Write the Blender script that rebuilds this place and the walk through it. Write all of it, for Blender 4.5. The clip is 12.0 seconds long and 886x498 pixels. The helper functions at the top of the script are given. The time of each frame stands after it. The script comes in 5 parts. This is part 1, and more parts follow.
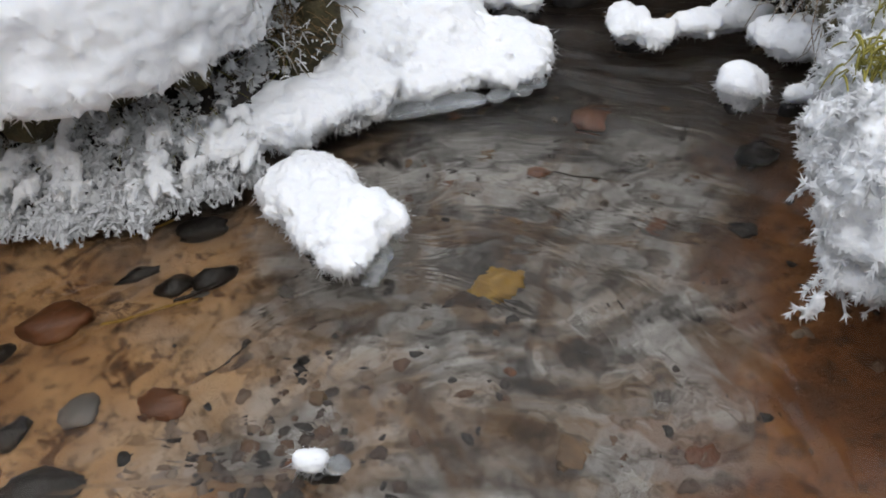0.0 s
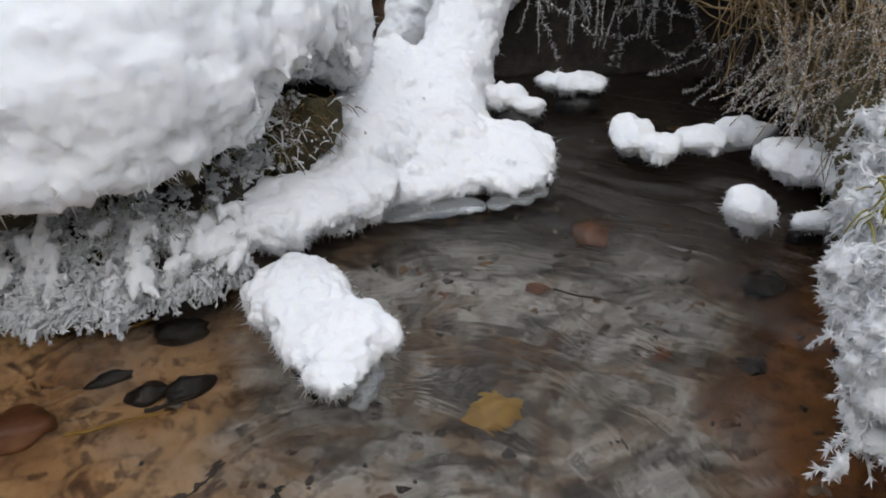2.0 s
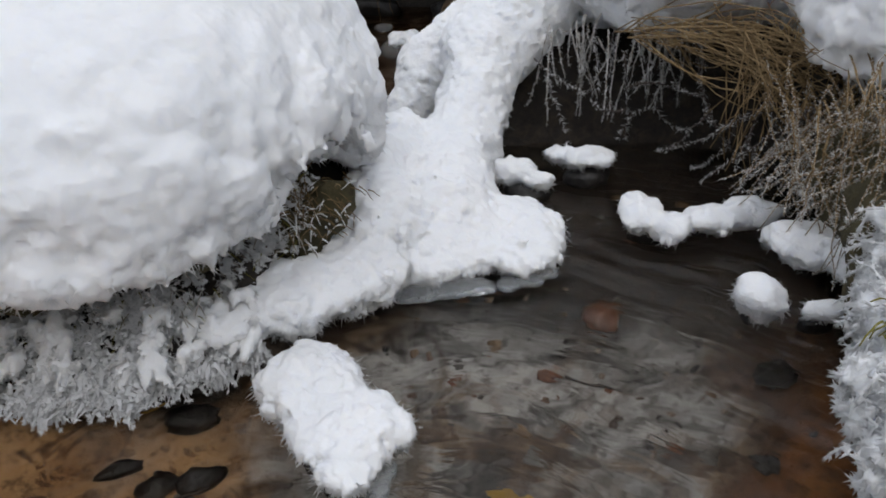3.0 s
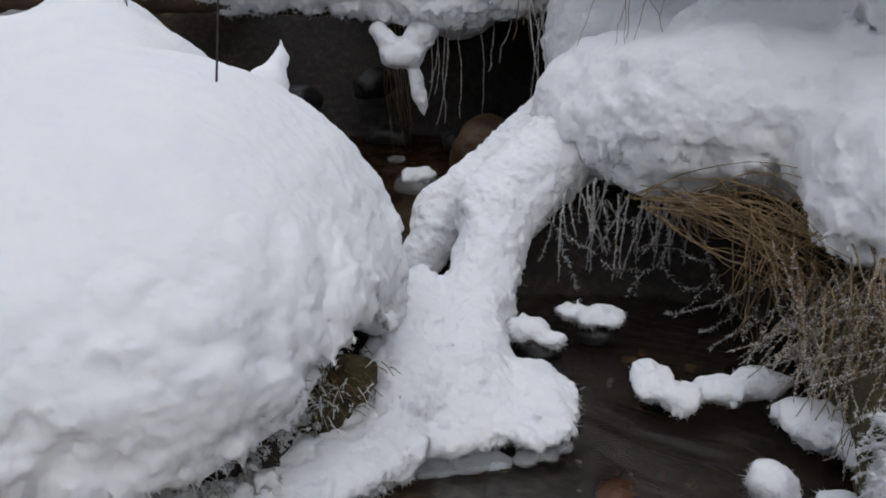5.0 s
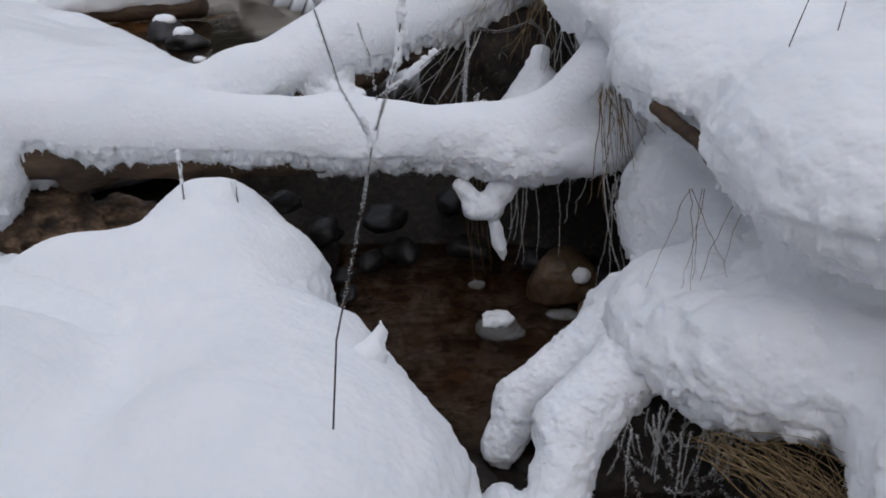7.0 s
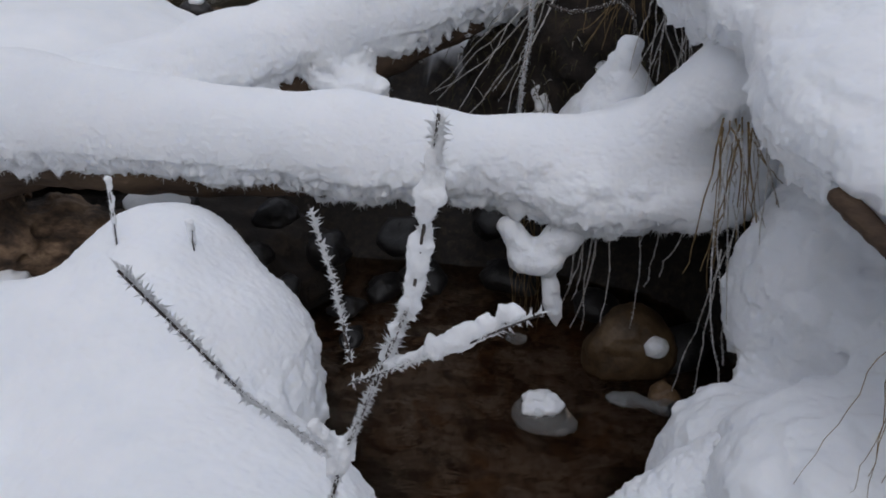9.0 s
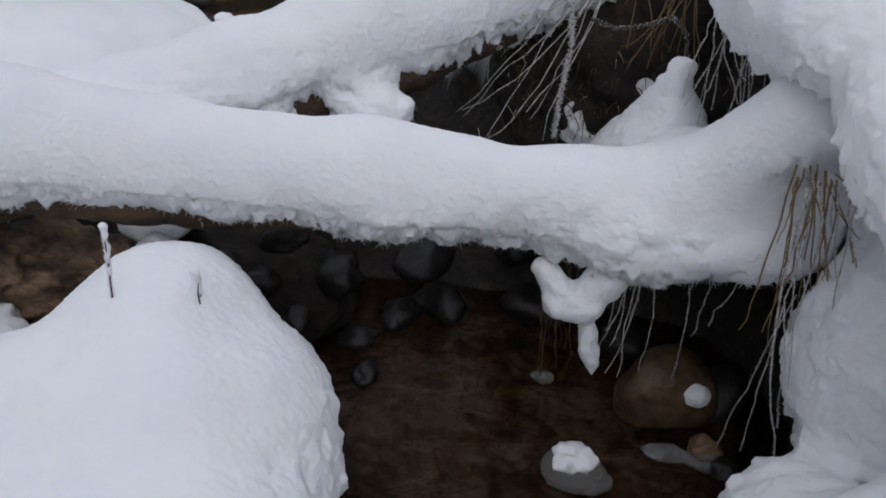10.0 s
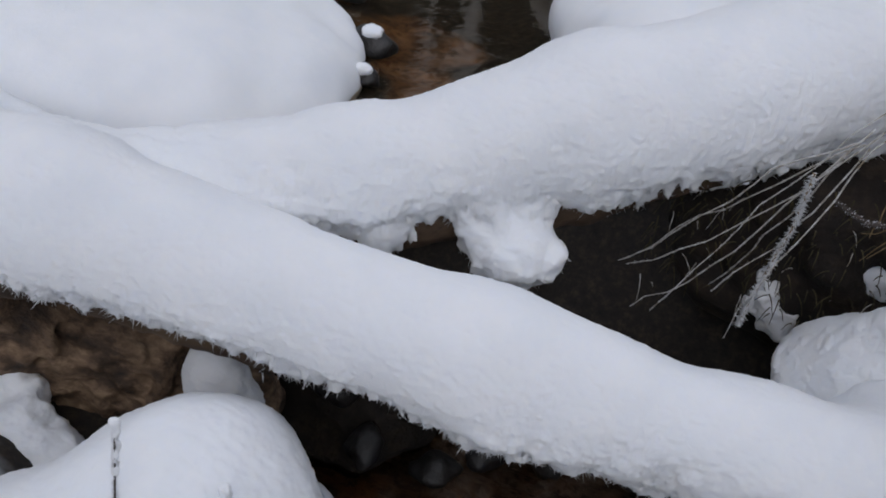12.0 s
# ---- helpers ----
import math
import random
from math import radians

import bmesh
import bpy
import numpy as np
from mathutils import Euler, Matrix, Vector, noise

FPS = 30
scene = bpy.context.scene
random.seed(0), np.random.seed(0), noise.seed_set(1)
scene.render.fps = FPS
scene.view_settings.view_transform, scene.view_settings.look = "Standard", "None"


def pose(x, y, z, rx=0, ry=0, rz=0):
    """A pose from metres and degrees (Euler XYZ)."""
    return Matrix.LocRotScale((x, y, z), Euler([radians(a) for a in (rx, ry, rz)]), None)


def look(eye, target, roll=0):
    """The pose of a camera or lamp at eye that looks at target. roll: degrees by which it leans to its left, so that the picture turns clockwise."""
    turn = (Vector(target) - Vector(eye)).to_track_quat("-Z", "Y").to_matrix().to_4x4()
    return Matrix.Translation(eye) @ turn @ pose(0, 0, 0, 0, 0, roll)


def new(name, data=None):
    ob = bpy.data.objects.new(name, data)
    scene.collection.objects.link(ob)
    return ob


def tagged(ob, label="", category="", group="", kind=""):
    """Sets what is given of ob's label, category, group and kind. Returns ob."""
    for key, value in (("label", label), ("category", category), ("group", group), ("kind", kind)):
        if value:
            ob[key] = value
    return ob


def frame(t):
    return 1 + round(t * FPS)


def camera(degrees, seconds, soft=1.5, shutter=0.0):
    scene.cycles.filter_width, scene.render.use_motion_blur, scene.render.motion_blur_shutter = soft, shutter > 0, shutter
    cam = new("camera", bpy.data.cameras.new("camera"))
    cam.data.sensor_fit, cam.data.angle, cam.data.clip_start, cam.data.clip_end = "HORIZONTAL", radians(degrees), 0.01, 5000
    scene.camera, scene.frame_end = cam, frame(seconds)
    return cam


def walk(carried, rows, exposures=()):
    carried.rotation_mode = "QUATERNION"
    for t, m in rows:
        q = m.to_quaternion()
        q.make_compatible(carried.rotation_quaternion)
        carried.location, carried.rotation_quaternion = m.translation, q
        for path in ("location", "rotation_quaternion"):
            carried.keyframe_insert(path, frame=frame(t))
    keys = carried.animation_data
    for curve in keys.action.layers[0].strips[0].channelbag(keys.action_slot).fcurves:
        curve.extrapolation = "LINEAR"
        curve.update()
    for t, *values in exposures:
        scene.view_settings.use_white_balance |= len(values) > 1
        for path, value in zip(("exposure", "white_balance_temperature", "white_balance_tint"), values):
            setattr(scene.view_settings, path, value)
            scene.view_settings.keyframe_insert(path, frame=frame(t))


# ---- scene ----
cam = camera(57.0, 12.0, soft=1.8)
PATH = [
    (0, (0.044, 0.064, 0.974), (-0.096, 1.683, -0.19), -7.4),
    (0.5, (0.068, 0.115, 0.927), (-0.071, 1.766, -0.194), -6.9),
    (1, (0.045, 0.151, 0.926), (-0.056, 1.812, -0.183), -6.0),
    (1.5, (0.027, 0.154, 0.947), (-0.047, 1.822, -0.153), -4.4),
    (2, (0.01, 0.183, 1.0), (-0.072, 1.904, -0.015), -3.1),
    (2.5, (0.001, 0.216, 1.058), (-0.087, 1.968, 0.097), -2.8),
    (4.3, (-0.046, 0.237, 1.198), (-0.1, 2.04, 0.345), -1.3),
    (4.5, (-0.034, 0.238, 1.226), (-0.103, 2.055, 0.393), -1.4),
    (5, (-0.064, 0.26, 1.343), (-0.137, 2.116, 0.603), -1.2),
    (5.5, (-0.087, 0.274, 1.46), (-0.159, 2.145, 0.757), -0.8),
    (6, (-0.054, 0.29, 1.838), (-0.183, 2.146, 1.104), -1.4),
    (6.5, (-0.013, 0.306, 2.254), (-0.198, 2.131, 1.457), -2.4),
    (7, (-0.067, 0.374, 2.463), (-0.322, 2.165, 1.609), -3.3),
    (7.5, (-0.255, 0.712, 2.494), (-0.533, 2.501, 1.645), -2.6),
    (7.7, (-0.34, 0.86, 2.512), (-0.615, 2.64, 1.634), -2.0),
    (9.3, (-0.275, 1.79, 2.452), (-0.594, 3.48, 1.43), 0.2),
    (9.5, (-0.276, 1.856, 2.479), (-0.604, 3.541, 1.454), 0.1),
    (10, (-0.494, 2.043, 2.524), (-0.778, 3.705, 1.448), 1.5),
    (10.5, (-0.596, 2.198, 2.568), (-0.88, 3.886, 1.534), 4.0),
    (11, (-0.753, 2.48, 2.613), (-1.133, 4.154, 1.587), 5.1),
    (11.5, (-0.83, 2.715, 2.666), (-1.304, 4.299, 1.54), 6.0),
    (12, (-0.847, 3.0, 2.727), (-1.358, 4.508, 1.517), 9.8),
]
walk(cam, [(t, look(eye, target, roll)) for t, eye, target, roll in PATH],
     [(0.0, 0.72, 6500, 10), (2.5, 0.38, 6500, 10), (4.5, 0.06, 6400, 11), (5.5, -0.10, 6350, 11), (6.5, -0.2, 6250, 13), (9.5, -0.24, 6250, 13), (12.0, -0.22, 6200, 13)])

# ---- light ----
world = bpy.data.worlds.new("overcast_sky")
scene.world = world
world.use_nodes = True
wn, wl = world.node_tree.nodes, world.node_tree.links
sky = wn.new("ShaderNodeTexSky")
sky.sky_type, sky.sun_disc, sky.sun_elevation, sky.sun_rotation = "NISHITA", False, radians(42), radians(200)
cloud = wn.new("ShaderNodeMix")
cloud.data_type = "RGBA"
cloud.inputs[0].default_value = 0.72
cloud.inputs[7].default_value = (8.0, 8.2, 8.6, 1)
wl.new(sky.outputs[0], cloud.inputs[6])
co = wn.new("ShaderNodeTexCoord")
sep = wn.new("ShaderNodeSeparateXYZ")
wl.new(co.outputs["Generated"], sep.inputs[0])
rise = wn.new("ShaderNodeMapRange")
rise.inputs["From Min"].default_value, rise.inputs["From Max"].default_value = 0.0, 1.0
rise.inputs["To Min"].default_value, rise.inputs["To Max"].default_value = 0.26, 1.44
wl.new(sep.outputs[2], rise.inputs["Value"])
shade = wn.new("ShaderNodeVectorMath")
shade.operation = "SCALE"
wl.new(cloud.outputs[2], shade.inputs[0])
wl.new(rise.outputs[0], shade.inputs["Scale"])
wl.new(shade.outputs[0], wn["Background"].inputs[0])
wn["Background"].inputs[1].default_value = 0.107
sun_data = bpy.data.lights.new("sun", "SUN")
sun_data.energy, sun_data.angle, sun_data.color = 0.55, radians(40), (1.0, 0.97, 0.93)
sun = new("sun", sun_data)
sun.matrix_world = look((3, -6, 9), (0, 3, 0))

rng = np.random.default_rng(5)


# ---- materials ----
def material(name, build):
    m = bpy.data.materials.new(name)
    m.use_nodes = True
    t = m.node_tree
    build(t.nodes, t.links, t.nodes["Principled BSDF"])
    return m


def noise_node(n, l, scale, detail=4, rough=0.55, stretch=None, kind="Object", warp=0.0):
    co = n.new("ShaderNodeTexCoord")
    mp = n.new("ShaderNodeMapping")
    l.new(co.outputs[kind], mp.inputs[0])
    if stretch:
        mp.inputs["Scale"].default_value = stretch
    t = n.new("ShaderNodeTexNoise")
    t.inputs["Scale"].default_value, t.inputs["Detail"].default_value, t.inputs["Roughness"].default_value = scale, detail, rough
    t.inputs["Distortion"].default_value = warp
    l.new(mp.outputs[0], t.inputs["Vector"])
    return t


def ramp(n, l, src, stops):
    r = n.new("ShaderNodeValToRGB")
    while len(r.color_ramp.elements) < len(stops):
        r.color_ramp.elements.new(0.5)
    for e, (p, c) in zip(r.color_ramp.elements, stops):
        e.position, e.color = p, (*c, 1)
    l.new(src, r.inputs[0])
    return r


def bump(n, l, src, strength, distance, prior=None):
    b = n.new("ShaderNodeBump")
    b.inputs["Strength"].default_value, b.inputs["Distance"].default_value = strength, distance
    l.new(src, b.inputs["Height"])
    if prior:
        l.new(prior.outputs[0], b.inputs["Normal"])
    return b


def mottled(name, stops, scale, rough, relief=0.5, depth=0.01, fine=60, stretch=None, spread=None):
    def build(n, l, p):
        big = noise_node(n, l, scale, 6, 0.6, stretch)
        small = noise_node(n, l, fine, 5, 0.65, stretch)
        mix = n.new("ShaderNodeMix")
        mix.inputs[0].default_value = 0.2
        l.new(big.outputs[0], mix.inputs[2])
        l.new(small.outputs[0], mix.inputs[3])
        r = ramp(n, l, mix.outputs[0], stops)
        l.new(r.outputs[0], p.inputs["Base Color"])
        p.inputs["Roughness"].default_value = rough
        b = bump(n, l, big.outputs[0], relief, depth)
        b = bump(n, l, small.outputs[0], relief, depth * 0.3, b)
        l.new(b.outputs[0], p.inputs["Normal"])
    return material(name, build)


def build_snow(n, l, p):
    tone = noise_node(n, l, 5, 4)
    r = ramp(n, l, tone.outputs[0], [(0.3, (0.84, 0.86, 0.885)), (0.7, (0.90, 0.905, 0.915))])
    l.new(r.outputs[0], p.inputs["Base Color"])
    p.inputs["Roughness"].default_value = 0.8
    p.inputs["Specular IOR Level"].default_value = 0.12
    p.inputs["Subsurface Weight"].default_value = 0.6
    p.inputs["Subsurface Radius"].default_value = (1.0, 1.05, 1.15)
    p.inputs["Subsurface Scale"].default_value = 0.025
    a, c, g = noise_node(n, l, 16, 5, 0.6), noise_node(n, l, 120, 5, 0.75), noise_node(n, l, 520, 3, 0.7)
    b = bump(n, l, a.outputs[0], 0.16, 0.016)
    b = bump(n, l, c.outputs[0], 0.3, 0.004, b)
    b = bump(n, l, g.outputs[0], 0.35, 0.0015, b)
    l.new(b.outputs[0], p.inputs["Normal"])


def build_frost(n, l, p):
    tone = noise_node(n, l, 30, 3)
    r = ramp(n, l, tone.outputs[0], [(0.3, (0.90, 0.91, 0.92)), (0.7, (0.95, 0.955, 0.96))])
    l.new(r.outputs[0], p.inputs["Base Color"])
    p.inputs["Roughness"].default_value = 0.6
    thin, mix = n.new("ShaderNodeBsdfTranslucent"), n.new("ShaderNodeMixShader")
    l.new(r.outputs[0], thin.inputs["Color"])
    mix.inputs[0].default_value = 0.35
    l.new(p.outputs[0], mix.inputs[1])
    l.new(thin.outputs[0], mix.inputs[2])
    l.new(mix.outputs[0], n["Material Output"].inputs[0])


def build_ice(n, l, p):
    p.inputs["Base Color"].default_value = (0.93, 0.96, 0.97, 1)
    p.inputs["Roughness"].default_value, p.inputs["IOR"].default_value = 0.06, 1.31
    p.inputs["Transmission Weight"].default_value = 0.9
    b = bump(n, l, noise_node(n, l, 35, 3).outputs[0], 0.5, 0.01)
    l.new(b.outputs[0], p.inputs["Normal"])


def water_material(name, tint):
    def build(n, l, p):
        g = n.new("ShaderNodeBsdfGlass")
        g.inputs["Color"].default_value, g.inputs["Roughness"].default_value, g.inputs["IOR"].default_value = (*tint, 1), 0.0, 1.33
        along = n.new("ShaderNodeAttribute")
        along.attribute_name = "flow"
        layers = []
        for scale, warp in ((9, 1.2), (22, 0.8)):
            t = n.new("ShaderNodeTexNoise")
            t.inputs["Scale"].default_value, t.inputs["Detail"].default_value, t.inputs["Distortion"].default_value = scale, 2, warp
            l.new(along.outputs["Vector"], t.inputs["Vector"])
            layers.append(t)
        b = bump(n, l, layers[0].outputs[0], 0.9, 0.023)
        b = bump(n, l, layers[1].outputs[0], 0.9, 0.006, b)
        lv = n.new("ShaderNodeAttribute")
        lv.attribute_name = "lively"
        for node in list(n):
            if node.bl_idname == "ShaderNodeBump":
                m = n.new("ShaderNodeMath")
                m.operation = "MULTIPLY"
                m.inputs[1].default_value = node.inputs["Strength"].default_value
                l.new(lv.outputs["Fac"], m.inputs[0])
                l.new(m.outputs[0], node.inputs["Strength"])
        l.new(b.outputs[0], g.inputs["Normal"])
        l.new(g.outputs[0], n["Material Output"].inputs[0])
    return material(name, build)


def tinted(n, l, src, attr_name, colour_src):
    """src where the attribute is 0, colour_src where it is 1."""
    a = n.new("ShaderNodeAttribute")
    a.attribute_name = attr_name
    m = n.new("ShaderNodeMix")
    m.data_type = "RGBA"
    l.new(a.outputs["Fac"], m.inputs[0])
    l.new(src, m.inputs[6])
    l.new(colour_src, m.inputs[7])
    return m.outputs[2]


def build_ground(n, l, p):
    big, spots, grit = noise_node(n, l, 3.2, 5, 0.6, warp=0.6), noise_node(n, l, 24, 5, 0.7), noise_node(n, l, 160, 4)
    # bank earth, set near black so it also carries the shade under cover
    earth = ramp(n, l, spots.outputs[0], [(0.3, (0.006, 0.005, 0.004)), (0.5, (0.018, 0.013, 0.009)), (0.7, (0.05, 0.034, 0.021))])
    sand = ramp(n, l, big.outputs[0], [(0.34, (0.28, 0.14, 0.055)), (0.5, (0.50, 0.30, 0.14)), (0.68, (0.62, 0.41, 0.22))])
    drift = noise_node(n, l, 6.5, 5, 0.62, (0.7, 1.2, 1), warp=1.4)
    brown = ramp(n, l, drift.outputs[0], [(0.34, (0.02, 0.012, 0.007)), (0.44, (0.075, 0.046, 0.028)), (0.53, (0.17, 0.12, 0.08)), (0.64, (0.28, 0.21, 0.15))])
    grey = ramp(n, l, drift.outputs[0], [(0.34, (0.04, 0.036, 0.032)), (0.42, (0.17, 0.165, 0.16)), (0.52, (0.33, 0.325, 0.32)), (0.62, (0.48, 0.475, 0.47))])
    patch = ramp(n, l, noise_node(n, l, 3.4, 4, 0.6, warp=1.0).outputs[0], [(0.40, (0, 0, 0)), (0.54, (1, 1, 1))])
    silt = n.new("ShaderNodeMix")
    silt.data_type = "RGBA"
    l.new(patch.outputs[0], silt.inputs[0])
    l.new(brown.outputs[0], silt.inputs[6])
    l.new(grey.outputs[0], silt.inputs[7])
    rust = ramp(n, l, big.outputs[0], [(0.34, (0.045, 0.016, 0.005)), (0.5, (0.17, 0.062, 0.016)), (0.66, (0.30, 0.13, 0.035))])
    white = ramp(n, l, spots.outputs[0], [(0.3, (0.84, 0.86, 0.885)), (0.7, (0.90, 0.905, 0.915))])
    speck = ramp(n, l, spots.outputs[0], [(0.38, (0.22, 0.19, 0.17)), (0.50, (1, 1, 1))])
    litter = noise_node(n, l, 11, 7, 0.62, warp=0.8)
    dregs = ramp(n, l, litter.outputs[0], [(0.56, (1, 1, 1)), (0.61, (0.30, 0.22, 0.16)), (0.70, (0.13, 0.10, 0.08))])
    sandy = n.new("ShaderNodeMix")
    sandy.data_type, sandy.blend_type = "RGBA", "MULTIPLY"
    sandy.inputs[0].default_value = 0.9
    l.new(sand.outputs[0], sandy.inputs[6])
    l.new(dregs.outputs[0], sandy.inputs[7])
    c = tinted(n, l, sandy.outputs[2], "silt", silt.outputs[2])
    c = tinted(n, l, c, "rust", rust.outputs[0])
    mul = n.new("ShaderNodeMix")
    mul.data_type, mul.blend_type = "RGBA", "MULTIPLY"
    mul.inputs[0].default_value = 0.7
    l.new(c, mul.inputs[6])
    l.new(speck.outputs[0], mul.inputs[7])
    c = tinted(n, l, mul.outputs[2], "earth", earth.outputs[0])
    c = tinted(n, l, c, "snowed", white.outputs[0])
    l.new(c, p.inputs["Base Color"])
    p.inputs["Roughness"].default_value = 0.75
    b = bump(n, l, spots.outputs[0], 0.7, 0.015)
    b = bump(n, l, grit.outputs[0], 0.5, 0.004, b)
    l.new(b.outputs[0], p.inputs["Normal"])


def build_gravel(n, l, p):
    g = n.new("ShaderNodeNewGeometry")
    r = ramp(n, l, g.outputs["Random Per Island"], [(0.0, (0.012, 0.011, 0.011)), (0.4, (0.05, 0.04, 0.035)), (0.7, (0.13, 0.07, 0.04)), (1.0, (0.26, 0.22, 0.18))])
    l.new(r.outputs[0], p.inputs["Base Color"])
    p.inputs["Roughness"].default_value = 0.5
    b = bump(n, l, noise_node(n, l, 120, 4).outputs[0], 0.5, 0.004)
    l.new(b.outputs[0], p.inputs["Normal"])


GRAVEL = material("gravel", build_gravel)
SNOW = material("snow", build_snow)
FROST = material("hoarfrost", build_frost)
ICE = material("clear_ice", build_ice)
WATER = water_material("clear_water", (0.97, 0.94, 0.89))
DARK_WATER = water_material("peaty_water", (0.72, 0.60, 0.49))
FAR_WATER = water_material("brown_water", (0.90, 0.82, 0.70))
GROUND = material("stream_ground", build_ground)
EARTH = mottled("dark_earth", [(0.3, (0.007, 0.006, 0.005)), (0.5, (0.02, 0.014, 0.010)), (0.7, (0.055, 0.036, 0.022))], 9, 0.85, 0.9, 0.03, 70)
MOSS = mottled("moss", [(0.3, (0.018, 0.014, 0.008)), (0.5, (0.06, 0.05, 0.02)), (0.7, (0.13, 0.10, 0.045))], 14, 0.9, 0.9, 0.02, 110)
BARK = mottled("wet_bark", [(0.3, (0.02, 0.012, 0.008)), (0.5, (0.07, 0.042, 0.024)), (0.7, (0.14, 0.09, 0.05))], 9, 0.8, 0.9, 0.02, 60, (0.25, 1, 1))
RUBBLE = mottled("brown_rubble", [(0.34, (0.012, 0.008, 0.005)), (0.46, (0.07, 0.042, 0.024)), (0.56, (0.19, 0.12, 0.07)), (0.68, (0.36, 0.25, 0.15))], 9, 0.75, 1.0, 0.03, 45, (0.6, 1, 1.3))
STONE_DARK = mottled("dark_wet_stone", [(0.3, (0.006, 0.006, 0.007)), (0.55, (0.02, 0.018, 0.017)), (0.75, (0.055, 0.048, 0.042))], 8, 0.42, 0.8, 0.015)
STONE_BROWN = mottled("brown_stone", [(0.3, (0.05, 0.03, 0.015)), (0.5, (0.16, 0.095, 0.045)), (0.7, (0.30, 0.19, 0.10))], 7, 0.5, 0.6, 0.012)
BOULDER = mottled("dark_brown_stone", [(0.3, (0.02, 0.012, 0.007)), (0.5, (0.08, 0.048, 0.022)), (0.7, (0.17, 0.11, 0.055))], 6, 0.5, 0.7, 0.02)
STONE_RED = mottled("rusty_stone", [(0.3, (0.06, 0.025, 0.012)), (0.5, (0.16, 0.06, 0.025)), (0.7, (0.28, 0.13, 0.06))], 8, 0.45, 0.6, 0.01)
STONE_GREY = mottled("grey_stone", [(0.3, (0.07, 0.068, 0.065)), (0.55, (0.17, 0.16, 0.15)), (0.75, (0.27, 0.25, 0.23))], 8, 0.4, 0.5, 0.01)
LEAF_YELLOW = mottled("ochre_leaf", [(0.3, (0.20, 0.11, 0.02)), (0.6, (0.42, 0.26, 0.05))], 20, 0.6)
STRAW = mottled("dry_grass", [(0.3, (0.09, 0.056, 0.022)), (0.5, (0.22, 0.145, 0.065)), (0.7, (0.40, 0.29, 0.15))], 25, 0.8)
FROSTED_STRAW = mottled("rimed_grass", [(0.34, (0.22, 0.17, 0.11)), (0.5, (0.48, 0.45, 0.41)), (0.66, (0.76, 0.76, 0.76))], 40, 0.8)
GREEN = mottled("green_blade", [(0.3, (0.09, 0.09, 0.012)), (0.6, (0.34, 0.30, 0.05)), (0.8, (0.50, 0.44, 0.10))], 25, 0.7)
CONIFER = mottled("snowy_conifer", [(0.35, (0.015, 0.022, 0.016)), (0.55, (0.04, 0.05, 0.04)), (0.75, (0.35, 0.36, 0.38))], 0.8, 0.9)
TWIG = mottled("dark_twig", [(0.3, (0.02, 0.017, 0.015)), (0.7, (0.08, 0.06, 0.05))], 40, 0.8)


# ---- mesh tools ----
def mesh_ob(name, verts, faces, mat, parent=None, label="", smooth=True, at=(0, 0, 0)):
    me = bpy.data.meshes.new(name)
    if isinstance(faces, list):
        me.from_pydata(np.asarray(verts, float).tolist(), [], faces)
    else:
        n, k = faces.shape
        me.vertices.add(len(verts))
        me.vertices.foreach_set("co", np.asarray(verts, np.float32).ravel())
        me.loops.add(n * k)
        me.loops.foreach_set("vertex_index", faces.astype(np.int32).ravel())
        me.polygons.add(n)
        me.polygons.foreach_set("loop_start", np.arange(0, n * k, k, dtype=np.int32))
        me.update(calc_edges=True)
    for m in (mat if isinstance(mat, (list, tuple)) else [mat]):
        me.materials.append(m)
    if smooth:
        me.shade_smooth()
    me.update()
    ob = new(name, me)
    ob.location = at
    if parent:
        ob.parent = parent
    if label:
        tagged(ob, label)
    return ob


def step_up(v, a, b):
    t = np.clip((v - a) / (b - a), 0, 1)
    return t * t * (3 - 2 * t)


LATTICE = rng.random((32, 32, 32))


def vnoise(p, scale, offset=0.0):
    """Smooth value noise from -1 to 1 at the points p."""
    q = np.asarray(p) * scale + offset
    i = np.floor(q).astype(int)
    f = q - i
    f = f * f * (3 - 2 * f)
    out = 0
    for a in (0, 1):
        for b in (0, 1):
            for c in (0, 1):
                w = (f[..., 0] if a else 1 - f[..., 0]) * (f[..., 1] if b else 1 - f[..., 1]) * (f[..., 2] if c else 1 - f[..., 2])
                out = out + w * LATTICE[(i[..., 0] + a) % 32, (i[..., 1] + b) % 32, (i[..., 2] + c) % 32]
    return out * 2 - 1


def ellipsoid_d(p, c, r, turn=0.0):
    q = p - np.array(c)
    if turn:
        s, k = math.sin(radians(turn)), math.cos(radians(turn))
        q = np.stack([k * q[..., 0] + s * q[..., 1], -s * q[..., 0] + k * q[..., 1], q[..., 2]], -1)
    r = np.array(r)
    k0 = np.sqrt(((q / r) ** 2).sum(-1)) + 1e-9
    k1 = np.sqrt(((q / r**2) ** 2).sum(-1)) + 1e-9
    return k0 * (k0 - 1) / k1


def capsule_d(p, a, b, ra, rb):
    a, b = np.array(a), np.array(b)
    ab = b - a
    h = np.clip(((p - a) @ ab) / (ab @ ab), 0, 1)
    return np.sqrt(((p - a - h[..., None] * ab) ** 2).sum(-1)) - (ra + (rb - ra) * h)


